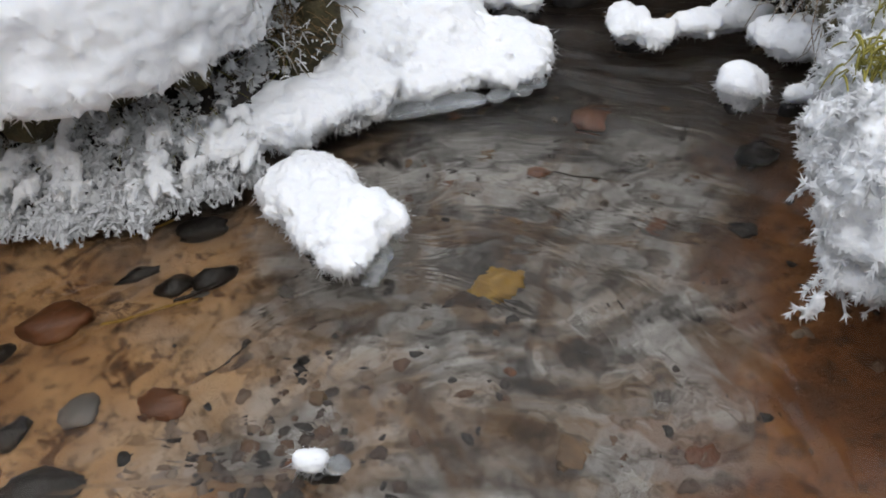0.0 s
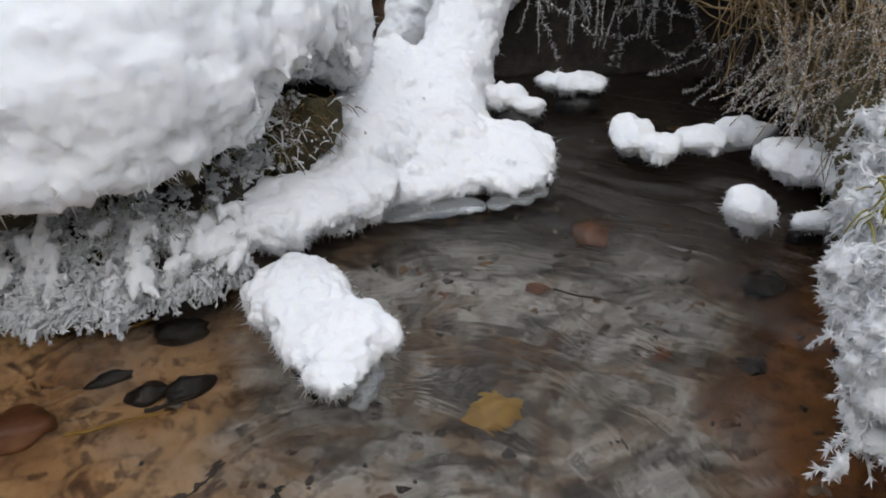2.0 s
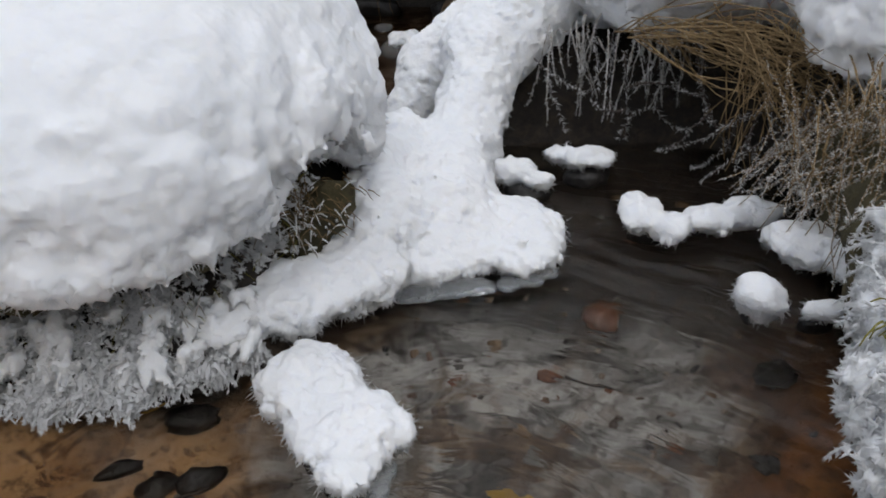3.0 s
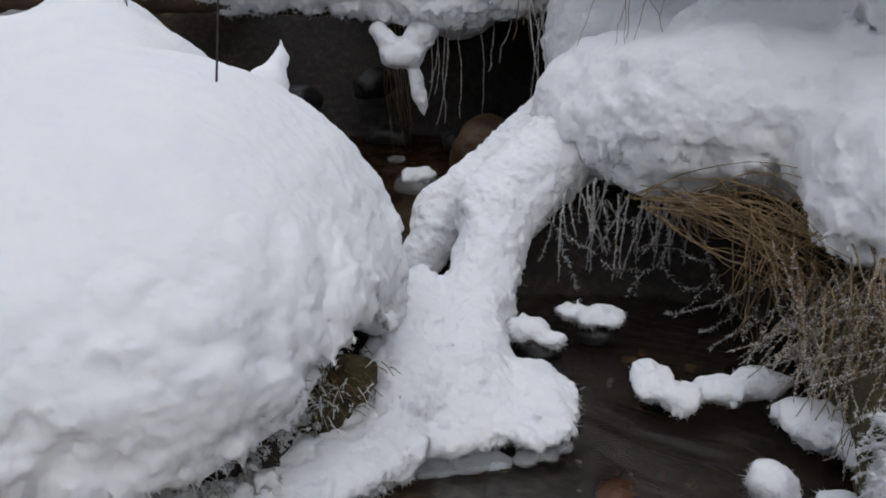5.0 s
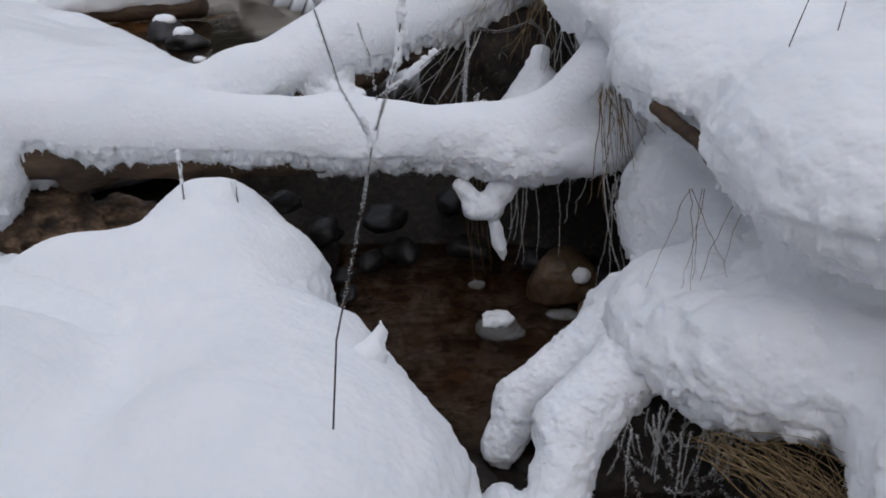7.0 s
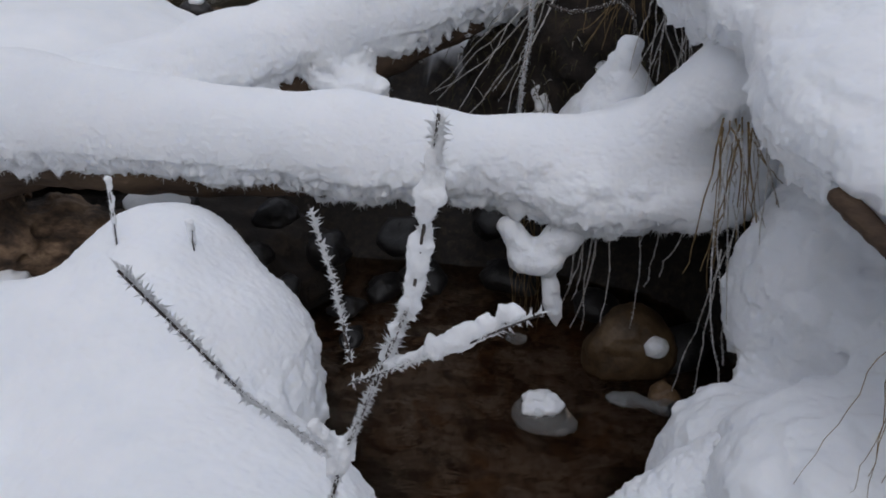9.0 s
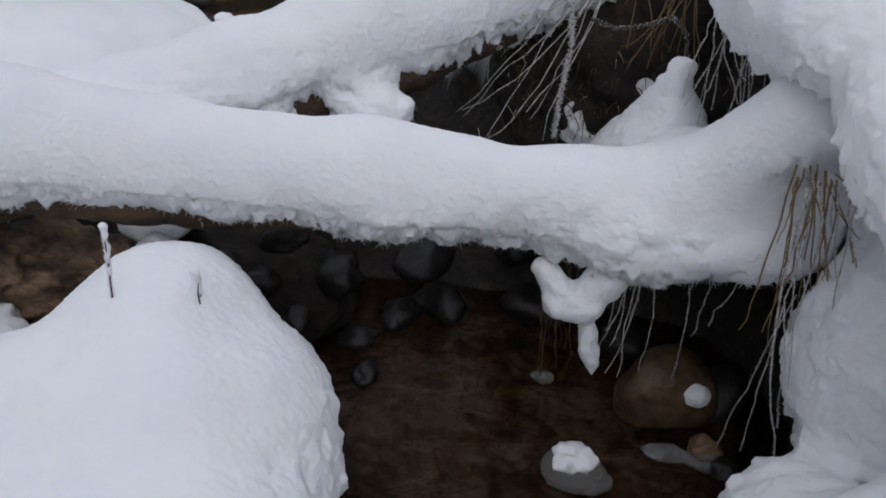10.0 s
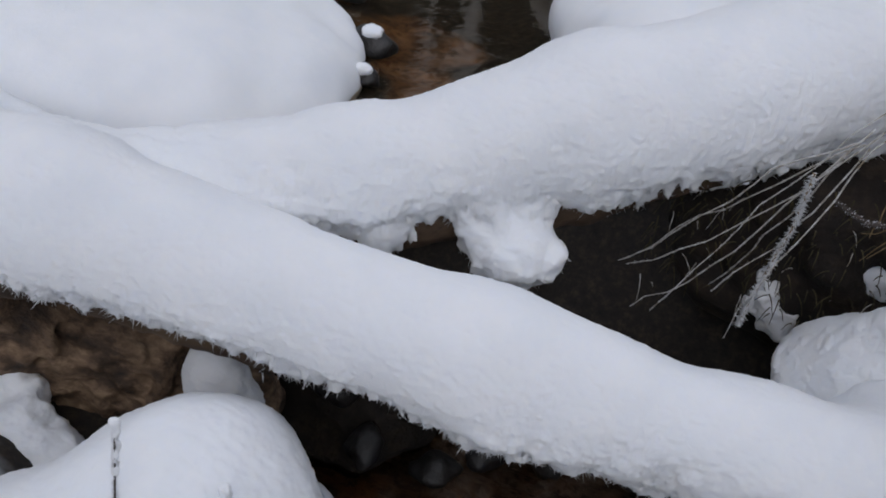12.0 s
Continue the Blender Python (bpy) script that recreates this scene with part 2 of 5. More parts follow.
def surface(F, lo, step):
    """Vertices and quads of the surface F = 0 (inside negative) by naive surface nets."""
    s = F < 0
    n = np.array(F.shape) - 1
    corners = [(a, b, c) for a in (0, 1) for b in (0, 1) for c in (0, 1)]
    cut = lambda A, o: A[o[0]:o[0] + n[0], o[1]:o[1] + n[1], o[2]:o[2] + n[2]]
    count = sum(cut(s, o).astype(np.int8) for o in corners)
    cells = np.argwhere((count > 0) & (count < 8))
    index = -np.ones(n, int)
    index[tuple(cells.T)] = np.arange(len(cells))
    total, hits = np.zeros((len(cells), 3)), np.zeros(len(cells))
    for o in corners:
        for ax in range(3):
            if o[ax]:
                continue
            o2 = list(o)
            o2[ax] = 1
            f0, f1 = F[tuple((cells + o).T)], F[tuple((cells + o2).T)]
            m = (f0 < 0) != (f1 < 0)
            t = np.where(m, f0 / np.where(m, f0 - f1, 1), 0)
            pt = np.array(o, float) + t[:, None] * (np.array(o2) - np.array(o))
            total[m] += pt[m]
            hits[m] += 1
    verts = (cells + total / hits[:, None]) * step + lo
    quads = []
    for ax in range(3):
        u, v = (ax + 1) % 3, (ax + 2) % 3
        sl0, sl1 = [slice(None)] * 3, [slice(None)] * 3
        sl0[ax], sl1[ax] = slice(0, -1), slice(1, None)
        for k in (u, v):
            sl0[k] = sl1[k] = slice(1, -1)
        a, b = s[tuple(sl0)], s[tuple(sl1)]
        e = np.argwhere(a != b)
        flip = a[tuple(e.T)]
        e[:, u] += 1
        e[:, v] += 1
        du, dv = np.eye(3, dtype=int)[u], np.eye(3, dtype=int)[v]
        q = np.stack([index[tuple((e - d).T)] for d in (du + dv, dv, 0 * du, du)], 1)
        q[~flip] = q[~flip][:, ::-1]
        quads.append(q)
    quads = np.concatenate(quads)
    return verts, quads[(quads >= 0).all(1)]


def field(prims, p, k):
    """Signed distance of a smooth union of ellipsoids and tapered rods; prims that begin with '-' are carved out."""
    d, carve = None, None
    for kind, *a in prims:
        f = (capsule_d if kind.endswith("c") else ellipsoid_d)(p, *a)
        if kind[0] == "-":
            carve = f if carve is None else np.minimum(carve, f)
            continue
        if d is None:
            d = f
        else:
            h = np.clip(0.5 + 0.5 * (d - f) / k, 0, 1)
            d = d * (1 - h) + f * h - k * h * (1 - h)
    if carve is not None:
        h = np.clip(0.5 - 0.5 * (d + carve) / k, 0, 1)
        d = d * (1 - h) - carve * h + k * h * (1 - h)
    return d


def bounds(prims, pad):
    los, his = [], []
    for kind, *a in prims:
        if kind[0] == "-":
            continue
        if kind == "c":
            r = max(a[2], a[3])
            los.append(np.minimum(a[0], a[1]) - r)
            his.append(np.maximum(a[0], a[1]) + r)
        else:
            r = np.array(a[1], float)
            if len(a) > 2:
                r[:2] = r[:2].max()
            los.append(np.array(a[0]) - r)
            his.append(np.array(a[0]) + r)
    return np.min(los, 0) - pad, np.max(his, 0) + pad


def ruffled(v, q, amp, step):
    """Splits every quad into four and ruffles the surface like loose snow, more on steep sides than on top."""
    m = len(v)
    pairs = np.sort(np.concatenate([q[:, [a, (a + 1) % 4]] for a in range(4)]), 1)
    key, back = np.unique(pairs[:, 0] * m + pairs[:, 1], return_inverse=True)
    back = back.reshape(4, -1).T + m
    ends = v[key // m], v[key % m]
    centre = m + len(key) + np.arange(len(q))
    flat = np.cross(v[q[:, 2]] - v[q[:, 0]], v[q[:, 3]] - v[q[:, 1]])
    nv = np.zeros_like(v)
    for a in range(4):
        for k in range(3):
            nv[:, k] += np.bincount(q[:, a], flat[:, k], m)
    nv /= np.linalg.norm(nv, axis=1)[:, None] + 1e-12
    # the old corners move towards their neighbours, so that the fine mesh is round
    near, count = np.zeros_like(v), np.bincount(pairs.ravel(), minlength=m)[:, None]
    for k in range(3):
        near[:, k] = np.bincount(pairs[:, 0], v[pairs[:, 1], k], m) + np.bincount(pairs[:, 1], v[pairs[:, 0], k], m)
    old = 0.7 * v + 0.3 * near / np.maximum(count, 1)
    p = np.concatenate([old, (ends[0] + ends[1]) / 2, v[q].mean(1)])
    nn = np.concatenate([nv, nv[key // m] + nv[key % m], nv[q].sum(1)])
    nn /= np.linalg.norm(nn, axis=1)[:, None] + 1e-12
    s = 0.5 / step
    h = np.abs(vnoise(p, s, 1.7)) + 0.6 * np.abs(vnoise(p, 1.9 * s, 5.2)) + 0.5 * vnoise(p, 3.1 * s, 9.9)
    p = p + nn * (amp * (0.45 + 0.55 * step_up(-nn[:, 2], -0.85, 0.1)) * (h - 0.5))[:, None]
    fine = np.concatenate([np.stack([q[:, a], back[:, a], centre, back[:, (a + 3) % 4]], 1) for a in range(4)])
    return p, fine


def lump(name, prims, step, mat, k=0.1, waves=((0.02, 5), (0.008, 16)), teeth=0.0, floor=None, parent=None, label="", category="", kind="", group="", squash=1.0, billow=None):
    """One rounded, uneven mass as a single mesh. teeth: how far the underside hangs in small ragged points. floor: nothing below this height."""
    lo, hi = bounds(prims, 0.06)
    n = np.ceil((hi - lo) / step).astype(int) + 1
    g = np.stack(np.meshgrid(*[lo[i] + step * np.arange(n[i]) for i in range(3)], indexing="ij"), -1)
    wide = field(prims, g[2::4, 2::4, 2::4], k) if min(n) > 8 else np.zeros((n + 3) // 4)
    F = wide
    for ax in range(3):
        F = np.repeat(F, 4, ax)
        short = n[ax] - F.shape[ax]
        if short > 0:
            F = np.concatenate([F, np.take(F, [-1] * short, ax)], ax)
    F = np.ascontiguousarray(F[:n[0], :n[1], :n[2]])
    close = np.abs(F) < 0.10 + 5 * step
    F[close] = field(prims, g[close], k)
    near = np.abs(F) < 0.09
    pts = g[near]
    add = sum(a * vnoise(pts * (1, 1, squash), s, 7.3 * j) for j, (a, s) in enumerate(waves))
    if billow:
        amp, scale, where = billow
        add = add + amp * where(pts) * (np.abs(vnoise(pts, scale, 4.7)) + 0.5 * np.abs(vnoise(pts, 2.3 * scale, 8.1)) - 0.45)
    if teeth:
        down = np.gradient(F, step, axis=2)[near] < -0.25
        t = np.abs(vnoise(pts * (1, 1, 0.25), 26, 3.1)) + 0.6 * np.abs(vnoise(pts * (1, 1, 0.3), 55, 9.4))
        add = add + np.where(down, teeth * (t - 0.75), 0)
    F[near] -= add
    if floor is not None:
        cutoff = floor(g[:, :, :1, 0], g[:, :, :1, 1])
        cutoff = cutoff + 0.03 * vnoise(np.concatenate([g[:, :, :1, :2], 0 * g[:, :, :1, :1]], -1), 9) + 0.022 * vnoise(g[:, :, :1] * (1, 1, 0), 31)
        cutoff = cutoff + 0.012 * vnoise(g[:, :, :1] * (1, 1, 0), 70, 5)
        F = np.maximum(F, cutoff - g[..., 2])
    v, q = surface(F, lo, step)
    if mat is SNOW and step < 0.03:
        v, q = ruffled(v, q, 0.42 * step, step)
    ob = mesh_ob(name, v, q, mat, parent)
    if parent is None:
        tagged(ob, label, category, group, kind)
    elif label:
        tagged(ob, label)
    return ob


def gather(pieces):
    """Joins (verts, faces) pairs into one pair."""
    vs, fs, k = [], [], 0
    for v, f in pieces:
        vs.append(np.asarray(v))
        fs += [[i + k for i in face] for face in f]
        k += len(v)
    return np.concatenate(vs), fs


def rod(path, r0, r1, sides=5):
    """A tapering round rod along the path."""
    path = np.asarray(path, float)
    n = len(path)
    t = np.gradient(path, axis=0)
    t /= np.linalg.norm(t, axis=1)[:, None] + 1e-9
    ref = np.array([0.31, 0.77, 0.2]) if abs(t[0] @ np.array([0.31, 0.77, 0.2])) < 0.8 else np.array([1.0, 0, 0])
    u = np.cross(t, ref)
    u /= np.linalg.norm(u, axis=1)[:, None] + 1e-9
    w = np.cross(t, u)
    r = np.linspace(r0, r1, n)[:, None]
    ring = [path + r * (math.cos(2 * math.pi * j / sides) * u + math.sin(2 * math.pi * j / sides) * w) for j in range(sides)]
    v = np.stack(ring, 1).reshape(-1, 3)
    f = [[i * sides + j, i * sides + (j + 1) % sides, (i + 1) * sides + (j + 1) % sides, (i + 1) * sides + j] for i in range(n - 1) for j in range(sides)]
    f += [[j for j in range(sides)][::-1], [(n - 1) * sides + j for j in range(sides)]]
    return v, f


def bend(a, b, sag=0.0, wiggle=0.0, n=8):
    """A path from a to b that sags at its middle and wavers."""
    t = np.linspace(0, 1, n)[:, None]
    p = np.array(a) * (1 - t) + np.array(b) * t
    p[:, 2] -= sag * (4 * t * (1 - t))[:, 0]
    off = rng.normal(0, wiggle, (n, 3))
    off[0] = 0
    return p + np.cumsum(off, 0) * 0.6


def needles(roots, ways, length, width):
    """Thin three-sided needles: vertices and triangles."""
    roots, ways = np.asarray(roots, float), np.asarray(ways, float)
    ways = ways / (np.linalg.norm(ways, axis=1)[:, None] + 1e-9)
    side = np.cross(ways, rng.normal(0, 1, ways.shape))
    side /= np.linalg.norm(side, axis=1)[:, None] + 1e-9
    third = np.cross(ways, side)
    n = len(roots)
    length, width = np.broadcast_to(length, n)[:, None], np.broadcast_to(width, n)[:, None]
    ring = [roots + width * (math.cos(a) * side + math.sin(a) * third) for a in (0, 2.094, 4.189)]
    v = np.stack([*ring, roots + ways * length], 1).reshape(-1, 3)
    k = 4 * np.arange(n)[:, None]
    f = np.concatenate([k + [0, 1, 3], k + [1, 2, 3], k + [2, 0, 3]])
    return v, f


def grown_on(ob, normals):
    """Shades needles like the soft mass that they grow on."""
    nr = np.asarray(normals, float)
    nr = nr / (np.linalg.norm(nr, axis=1)[:, None] + 1e-9)
    ob.data.normals_split_custom_set_from_vertices(np.repeat(nr, 4, 0).tolist())
    return ob


def rime(name, paths, per, length, width, mat=None, parent=None, label="", category="", kind="stuff", lean=(0, 0, 0)):
    """Hoarfrost crystals that stand off from the given paths."""
    roots, ways = [], []
    for path in paths:
        path = np.asarray(path)
        m = max(2, int(per * np.linalg.norm(np.diff(path, axis=0), axis=1).sum()))
        s = rng.random(m) * (len(path) - 1)
        i = np.minimum(s.astype(int), len(path) - 2)
        roots.append(path[i] + (s - i)[:, None] * (path[i + 1] - path[i]))
        ways.append(rng.normal(0, 1, (m, 3)) + np.array(lean) + 0.8 * (path[i + 1] - path[i]) / (np.linalg.norm(path[i + 1] - path[i], axis=1)[:, None] + 1e-9))
    roots, ways = np.concatenate(roots), np.concatenate(ways)
    v, f = needles(roots, ways, length * rng.uniform(0.4, 1.3, len(roots)), width)
    ob = mesh_ob(name, v, f, mat or FROST, parent, smooth=False)
    if parent is None:
        tagged(ob, label, category, "", kind)
    return ob


# ---- ground ----
LOWER = np.array([(-4.0, 0.4), (-4.0, 1.75), (-1.6, 1.68), (-0.95, 1.66), (-0.6, 1.70), (-0.5, 1.80), (-0.42, 1.95), (-0.38, 2.2), (-0.3, 2.6), (-0.3, 2.9),
                  (-0.45, 3.2), (-0.8, 3.6), (-1.2, 4.0), (-1.6, 4.5), (-2.6, 4.7), (-2.6, 5.3), (-1.3, 6.2), (-0.3, 6.0), (0.3, 5.3), (0.55, 4.8), (0.35, 4.3),
                  (0.0, 3.9), (-0.15, 3.5), (0.05, 3.2), (0.5, 3.2), (1.0, 2.95), (1.1, 2.4), (1.0, 2.0), (0.9, 1.6), (0.9, 1.2), (1.1, 0.7), (1.2, 0.5), (0.5, 0.48), (-1.0, 0.42)])
UPPER = np.array([(-2.1, 5.7), (-1.75, 7), (-1.9, 8), (-2.4, 9.2), (-4.0, 11.5), (-6.5, 13), (-7.0, 11.5), (-4.9, 9), (-4.1, 8.2), (-3.3, 7.2), (-2.6, 6.3)])


def outline_d(p, poly):
    """Distance of the points from a closed outline, negative inside."""
    d, inside = np.full(len(p), 1e9), np.zeros(len(p), bool)
    for a, b in zip(poly, np.roll(poly, -1, 0)):
        ab = b - a
        h = np.clip(((p - a) @ ab) / (ab @ ab), 0, 1)
        d = np.minimum(d, np.linalg.norm(p - a - h[:, None] * ab, axis=1))
        cross = (a[1] > p[:, 1]) != (b[1] > p[:, 1])
        x = a[0] + (p[:, 1] - a[1]) / np.where(b[1] == a[1], 1e-9, b[1] - a[1]) * ab[0]
        inside ^= cross & (p[:, 0] < x)
    return np.where(inside, -d, d)


def ground_z(x, y):
    p = np.stack([x, y], -1).reshape(-1, 2)
    p3 = np.concatenate([p, 0 * p[:, :1]], 1)
    d1, d2 = outline_d(p, LOWER), outline_d(p, UPPER)
    d1 = d1 + 0.05 * vnoise(p3, 6) * (np.abs(d1) < 1)
    base = 0.05 * step_up(p[:, 1], 2.9, 3.3) + 0.95 * step_up(p[:, 1], 5.2, 6.35)
    d = np.minimum(d1, d2)
    bank = 0.42 * (1 - np.exp(-np.clip(d, 0, None) / 0.13)) + 0.45 * step_up(d, 0.35, 1.3)
    low = step_up(p[:, 1], 0.1, 1.0)
    bank = bank * (0.22 + 0.78 * low) * (1 - 0.45 * step_up(p[:, 1], 5.2, 6.2))
    bank = bank + 1.0 * step_up(d, 3, 14) + 0.5 * step_up(p[:, 0], 0.9, 2.5) * low
    deep = 0.03 + 0.10 * step_up(-d, 0.0, 0.4) + 0.05 * step_up(p[:, 1], 3.2, 3.8)
    z = base + np.where(d > 0, bank, -deep)
    z = z + 0.018 * vnoise(p3, 7, 2) + 0.008 * vnoise(p3, 21, 4)
    return z.reshape(np.shape(x)), d.reshape(np.shape(x))


def axis_steps(lo, a, b, hi, fine, grow=1.35):
    mid = np.arange(a, b + fine / 2, fine)
    out, s, v = [], fine, b
    while v < hi:
        s *= grow
        v += s
        out.append(v)
    left, s, v = [], fine, a
    while v > lo:
        s *= grow
        v -= s
        left.append(v)
    return np.array(left[::-1] + mid.tolist() + out)


gx, gy = axis_steps(-300, -3.6, 2.2, 300, 0.03), axis_steps(-300, -0.4, 9.0, 300, 0.035)
GX, GY = np.meshgrid(gx, gy, indexing="ij")
GZ, GD = ground_z(GX, GY)
nx, ny = GX.shape
ii = (np.arange(nx - 1)[:, None] * ny + np.arange(ny - 1)).ravel()
quads = np.stack([ii, ii + ny, ii + ny + 1, ii + 1], 1)
ground = mesh_ob("ground", np.stack([GX, GY, GZ], -1).reshape(-1, 3), quads, GROUND)
gp = np.stack([GX, GY, 0 * GX], -1)
rough_edge = 0.06 * vnoise(gp, 5) + 0.04 * vnoise(gp, 17)
lower_part = 1 - step_up(GY, 2.9, 3.4)
far_part = step_up(GY, 6.0, 6.6)
# bare earth at the banks, plus shade painted into the bed towards the hollow
earth_shade = np.clip(step_up(GD + 0.5 * rough_edge, -0.09, 0.0) + 0.95 * step_up(GY + 0.3 * GX + rough_edge, 2.35, 2.75) + (1 - lower_part) * (1 - 0.7 * far_part), 0, 1)
earth_shade = earth_shade * (1 - 0.6 * step_up(-GD, 0.08, 0.25) * step_up(GY, 3.2, 3.5) * (1 - step_up(GY, 5.2, 5.6)))
snowed = np.maximum(step_up(GD + rough_edge, 0.7, 0.8), np.maximum(step_up(GD + 0.4 * rough_edge, 0.06, 0.12) * (1 - step_up(GY, 0.2, 0.5)), step_up(GD + 0.4 * rough_edge, 0.03, 0.1) * step_up(GY, 5.9, 6.2)))
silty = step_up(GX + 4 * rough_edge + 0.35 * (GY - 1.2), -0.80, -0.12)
rusty = np.maximum(step_up(GX + 2 * rough_edge + 0.25 * (1.6 - GY), 0.40, 0.62), 0.8 * step_up(GY + GX * 0.5, 2.2, 2.7))
# painted shade: the bed darkens further on its way into the hollow
earth_shade = np.maximum(earth_shade, 0.93 * step_up(GY + 0.35 * GX + 1.5 * rough_edge, 1.68, 2.25) * (1 - step_up(GY, 3.3, 3.5)))
rusty = rusty * (1 - 0.75 * step_up(GY, 2.9, 3.3))
far_drift = step_up(vnoise(gp, 1.3, 3) + 0.5 * vnoise(gp, 4.5, 7) - 0.9 * (GX + 2.9 + 0.45 * (GY - 6.6)), -0.35, 0.35)
earth_shade = np.where(GY > 6.0, earth_shade * (1 - 0.85 * far_drift) + 0.55 * (1 - far_drift), earth_shade)
rusty = np.where(GY > 6.0, np.maximum(rusty, 0.7), rusty)
for name, values in (("earth", np.clip(earth_shade, 0, 1)), ("snowed", snowed), ("silt", silty), ("rust", rusty)):
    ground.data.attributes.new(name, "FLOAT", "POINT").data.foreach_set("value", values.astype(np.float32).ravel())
tagged(ground, "stream bed of sand and dark earth banks under snow", "ground", kind="structure")


# ---- water ----
def water(name, xs, ys, z, height, label, mat, calm=(-9, -8), swirl=None, flow=0.0):
    """A rippled sheet. swirl: the middle of the arcs along which the ripples lie; without it they lie along flow."""
    X, Y = np.meshgrid(xs, ys, indexing="ij")
    P = np.stack([X, Y, 0 * X], -1)
    wx, wy = X + 0.05 * vnoise(P, 3.5, 1) + 0.012 * vnoise(P, 11, 3), Y + 0.05 * vnoise(P, 4, 8) + 0.012 * vnoise(P, 12, 5)
    if swirl:
        dx, dy = wx - swirl[0], wy - swirl[1]
        across, along = np.hypot(dx, dy), 0.26 * np.arctan2(dy, dx)
    else:
        across, along = -wx * math.sin(flow) + wy * math.cos(flow), 0.4 * (wx * math.cos(flow) + wy * math.sin(flow))
    q = np.stack([across, along, 0 * X], -1)
    still = step_up(across, 0.12, 0.5) if swirl else 1.0
    lively = 0.15 + 0.85 * still * step_up(X + 0.25 * vnoise(P, 2.2, 6), *calm)
    train = 0.5 + 0.5 * vnoise(P, 3.1, 9)
    Z = z + height * lively * (0.55 * vnoise(q, 8, 5) + train * (0.38 * vnoise(q, 19, 2) + 0.22 * vnoise(q, 37, 3)))
    m, n = X.shape
    i = (np.arange(m - 1)[:, None] * n + np.arange(n - 1)).ravel()
    ob = mesh_ob(name, np.stack([X, Y, Z], -1).reshape(-1, 3), np.stack([i, i + n, i + n + 1, i + 1], 1), mat)
    ob.data.attributes.new("lively", "FLOAT", "POINT").data.foreach_set("value", (lively * (0.45 + 0.9 * train)).astype(np.float32).ravel())
    ob.data.attributes.new("flow", "FLOAT_VECTOR", "POINT").data.foreach_set("vector", q.astype(np.float32).ravel())
    return tagged(ob, label, "water", kind="structure")


water("water_lower_pool", axis_steps(-4.1, -1.35, 1.1, 1.3, 0.009), axis_steps(0.05, 0.6, 2.6, 3.3, 0.009), 0.0, 0.019, "shallow clear brown stream water with curved ripples", WATER, (-0.75, -0.25), (-0.28, 0.86))
water("water_upper_pool", np.arange(-2.9, 0.8, 0.02), np.arange(3.3, 6.4, 0.02), 0.05, 0.009, "dark brown pool of stream water below the log", DARK_WATER, flow=0.15)
water("water_far_pool", np.arange(-7.2, -1.5, 0.04), np.arange(5.6, 13.2, 0.04), 0.97, 0.006, "brown stream water between snowy banks", FAR_WATER, (8, 9), flow=0.8)

# ---- snow banks ----
def bank_floor(x, y):
    return 0.36 - 0.16 * step_up(y, 2.05, 2.6) + 0.10 * step_up(-x, 1.0, 2.0)


left_bank = lump("snow_bank", [
    ("e", (-1.02, 2.30, 0.42), (0.76, 0.90, 0.63)),
    ("e", (-0.74, 2.02, 0.50), (0.36, 0.50, 0.36)),
    ("e", (-1.70, 3.664, 0.51), (0.62, 0.68, 0.54)),
    ("e", (-1.76, 3.98, 0.85), (0.25, 0.31, 0.26)),
    ("e", (-1.30, 3.0, 0.45), (0.62, 0.6, 0.52)),
    ("e", (-2.45, 2.35, 0.40), (1.2, 1.05, 0.72)),
    ("e", (-2.16, 3.50, 0.40), (0.64, 0.36, 0.63)),
    ("e", (-1.25, 1.82, 0.58), (0.80, 0.40, 0.24)),
    ("-e", (-0.37, 2.00, 0.32), (0.105, 0.22, 0.13)),
], 0.017, SNOW, k=0.16, waves=((0.025, 2.5), (0.012, 5), (0.004, 14)), teeth=0.05, billow=(0.034, 11, lambda p: 1 - step_up(p[:, 2], 0.5, 0.95)), floor=bank_floor, label="deep rounded white snow bank overhanging the stream", category="snow bank", kind="structure")


def right_floor(x, y):
    return 0.36 + 0.12 * step_up(x, 0.55, 0.85) - 0.25 * step_up(x, 1.0, 1.25) - 0.33 * step_up(y, 3.35, 3.7)


right_bank = lump("snow_bank", [
    ("e", (0.72, 3.42, 0.66), (0.55, 0.50, 0.32)),
    ("e", (0.95, 3.05, 0.74), (0.55, 0.36, 0.30)),
    ("e", (1.22, 2.55, 0.62), (0.35, 0.45, 0.32)),
    ("e", (0.36, 3.85, 0.30), (0.30, 0.36, 0.36)),
    ("e", (0.66, 4.35, 0.78), (0.34, 0.42, 0.5)),
    ("e", (1.3, 3.7, 1.1), (0.7, 0.8, 0.65)),
    ("e", (1.10, 3.2, 1.52), (0.62, 0.7, 0.38)),
    ("e", (0.78, 4.1, 1.62), (0.58, 0.72, 0.30)),
    ("e", (0.50, 5.05, 1.79), (0.60, 0.8, 0.33)),
    ("e", (2.1, 3.6, 1.4), (1.2, 2.0, 0.9)),
    ("e", (1.3, 5.2, 1.6), (1.1, 1.4, 0.75)),
    ("-e", (0.62, 3.70, 1.12), (0.30, 0.42, 0.17)),
], 0.018, SNOW, k=0.12, waves=((0.03, 3), (0.010, 9)), teeth=0.05, billow=(0.032, 9, lambda p: 1 - 0.6 * step_up(p[:, 2], 1.4, 1.9)), floor=right_floor, label="high white snow bank with overhanging edges and a hollow", category="snow bank", kind="structure")

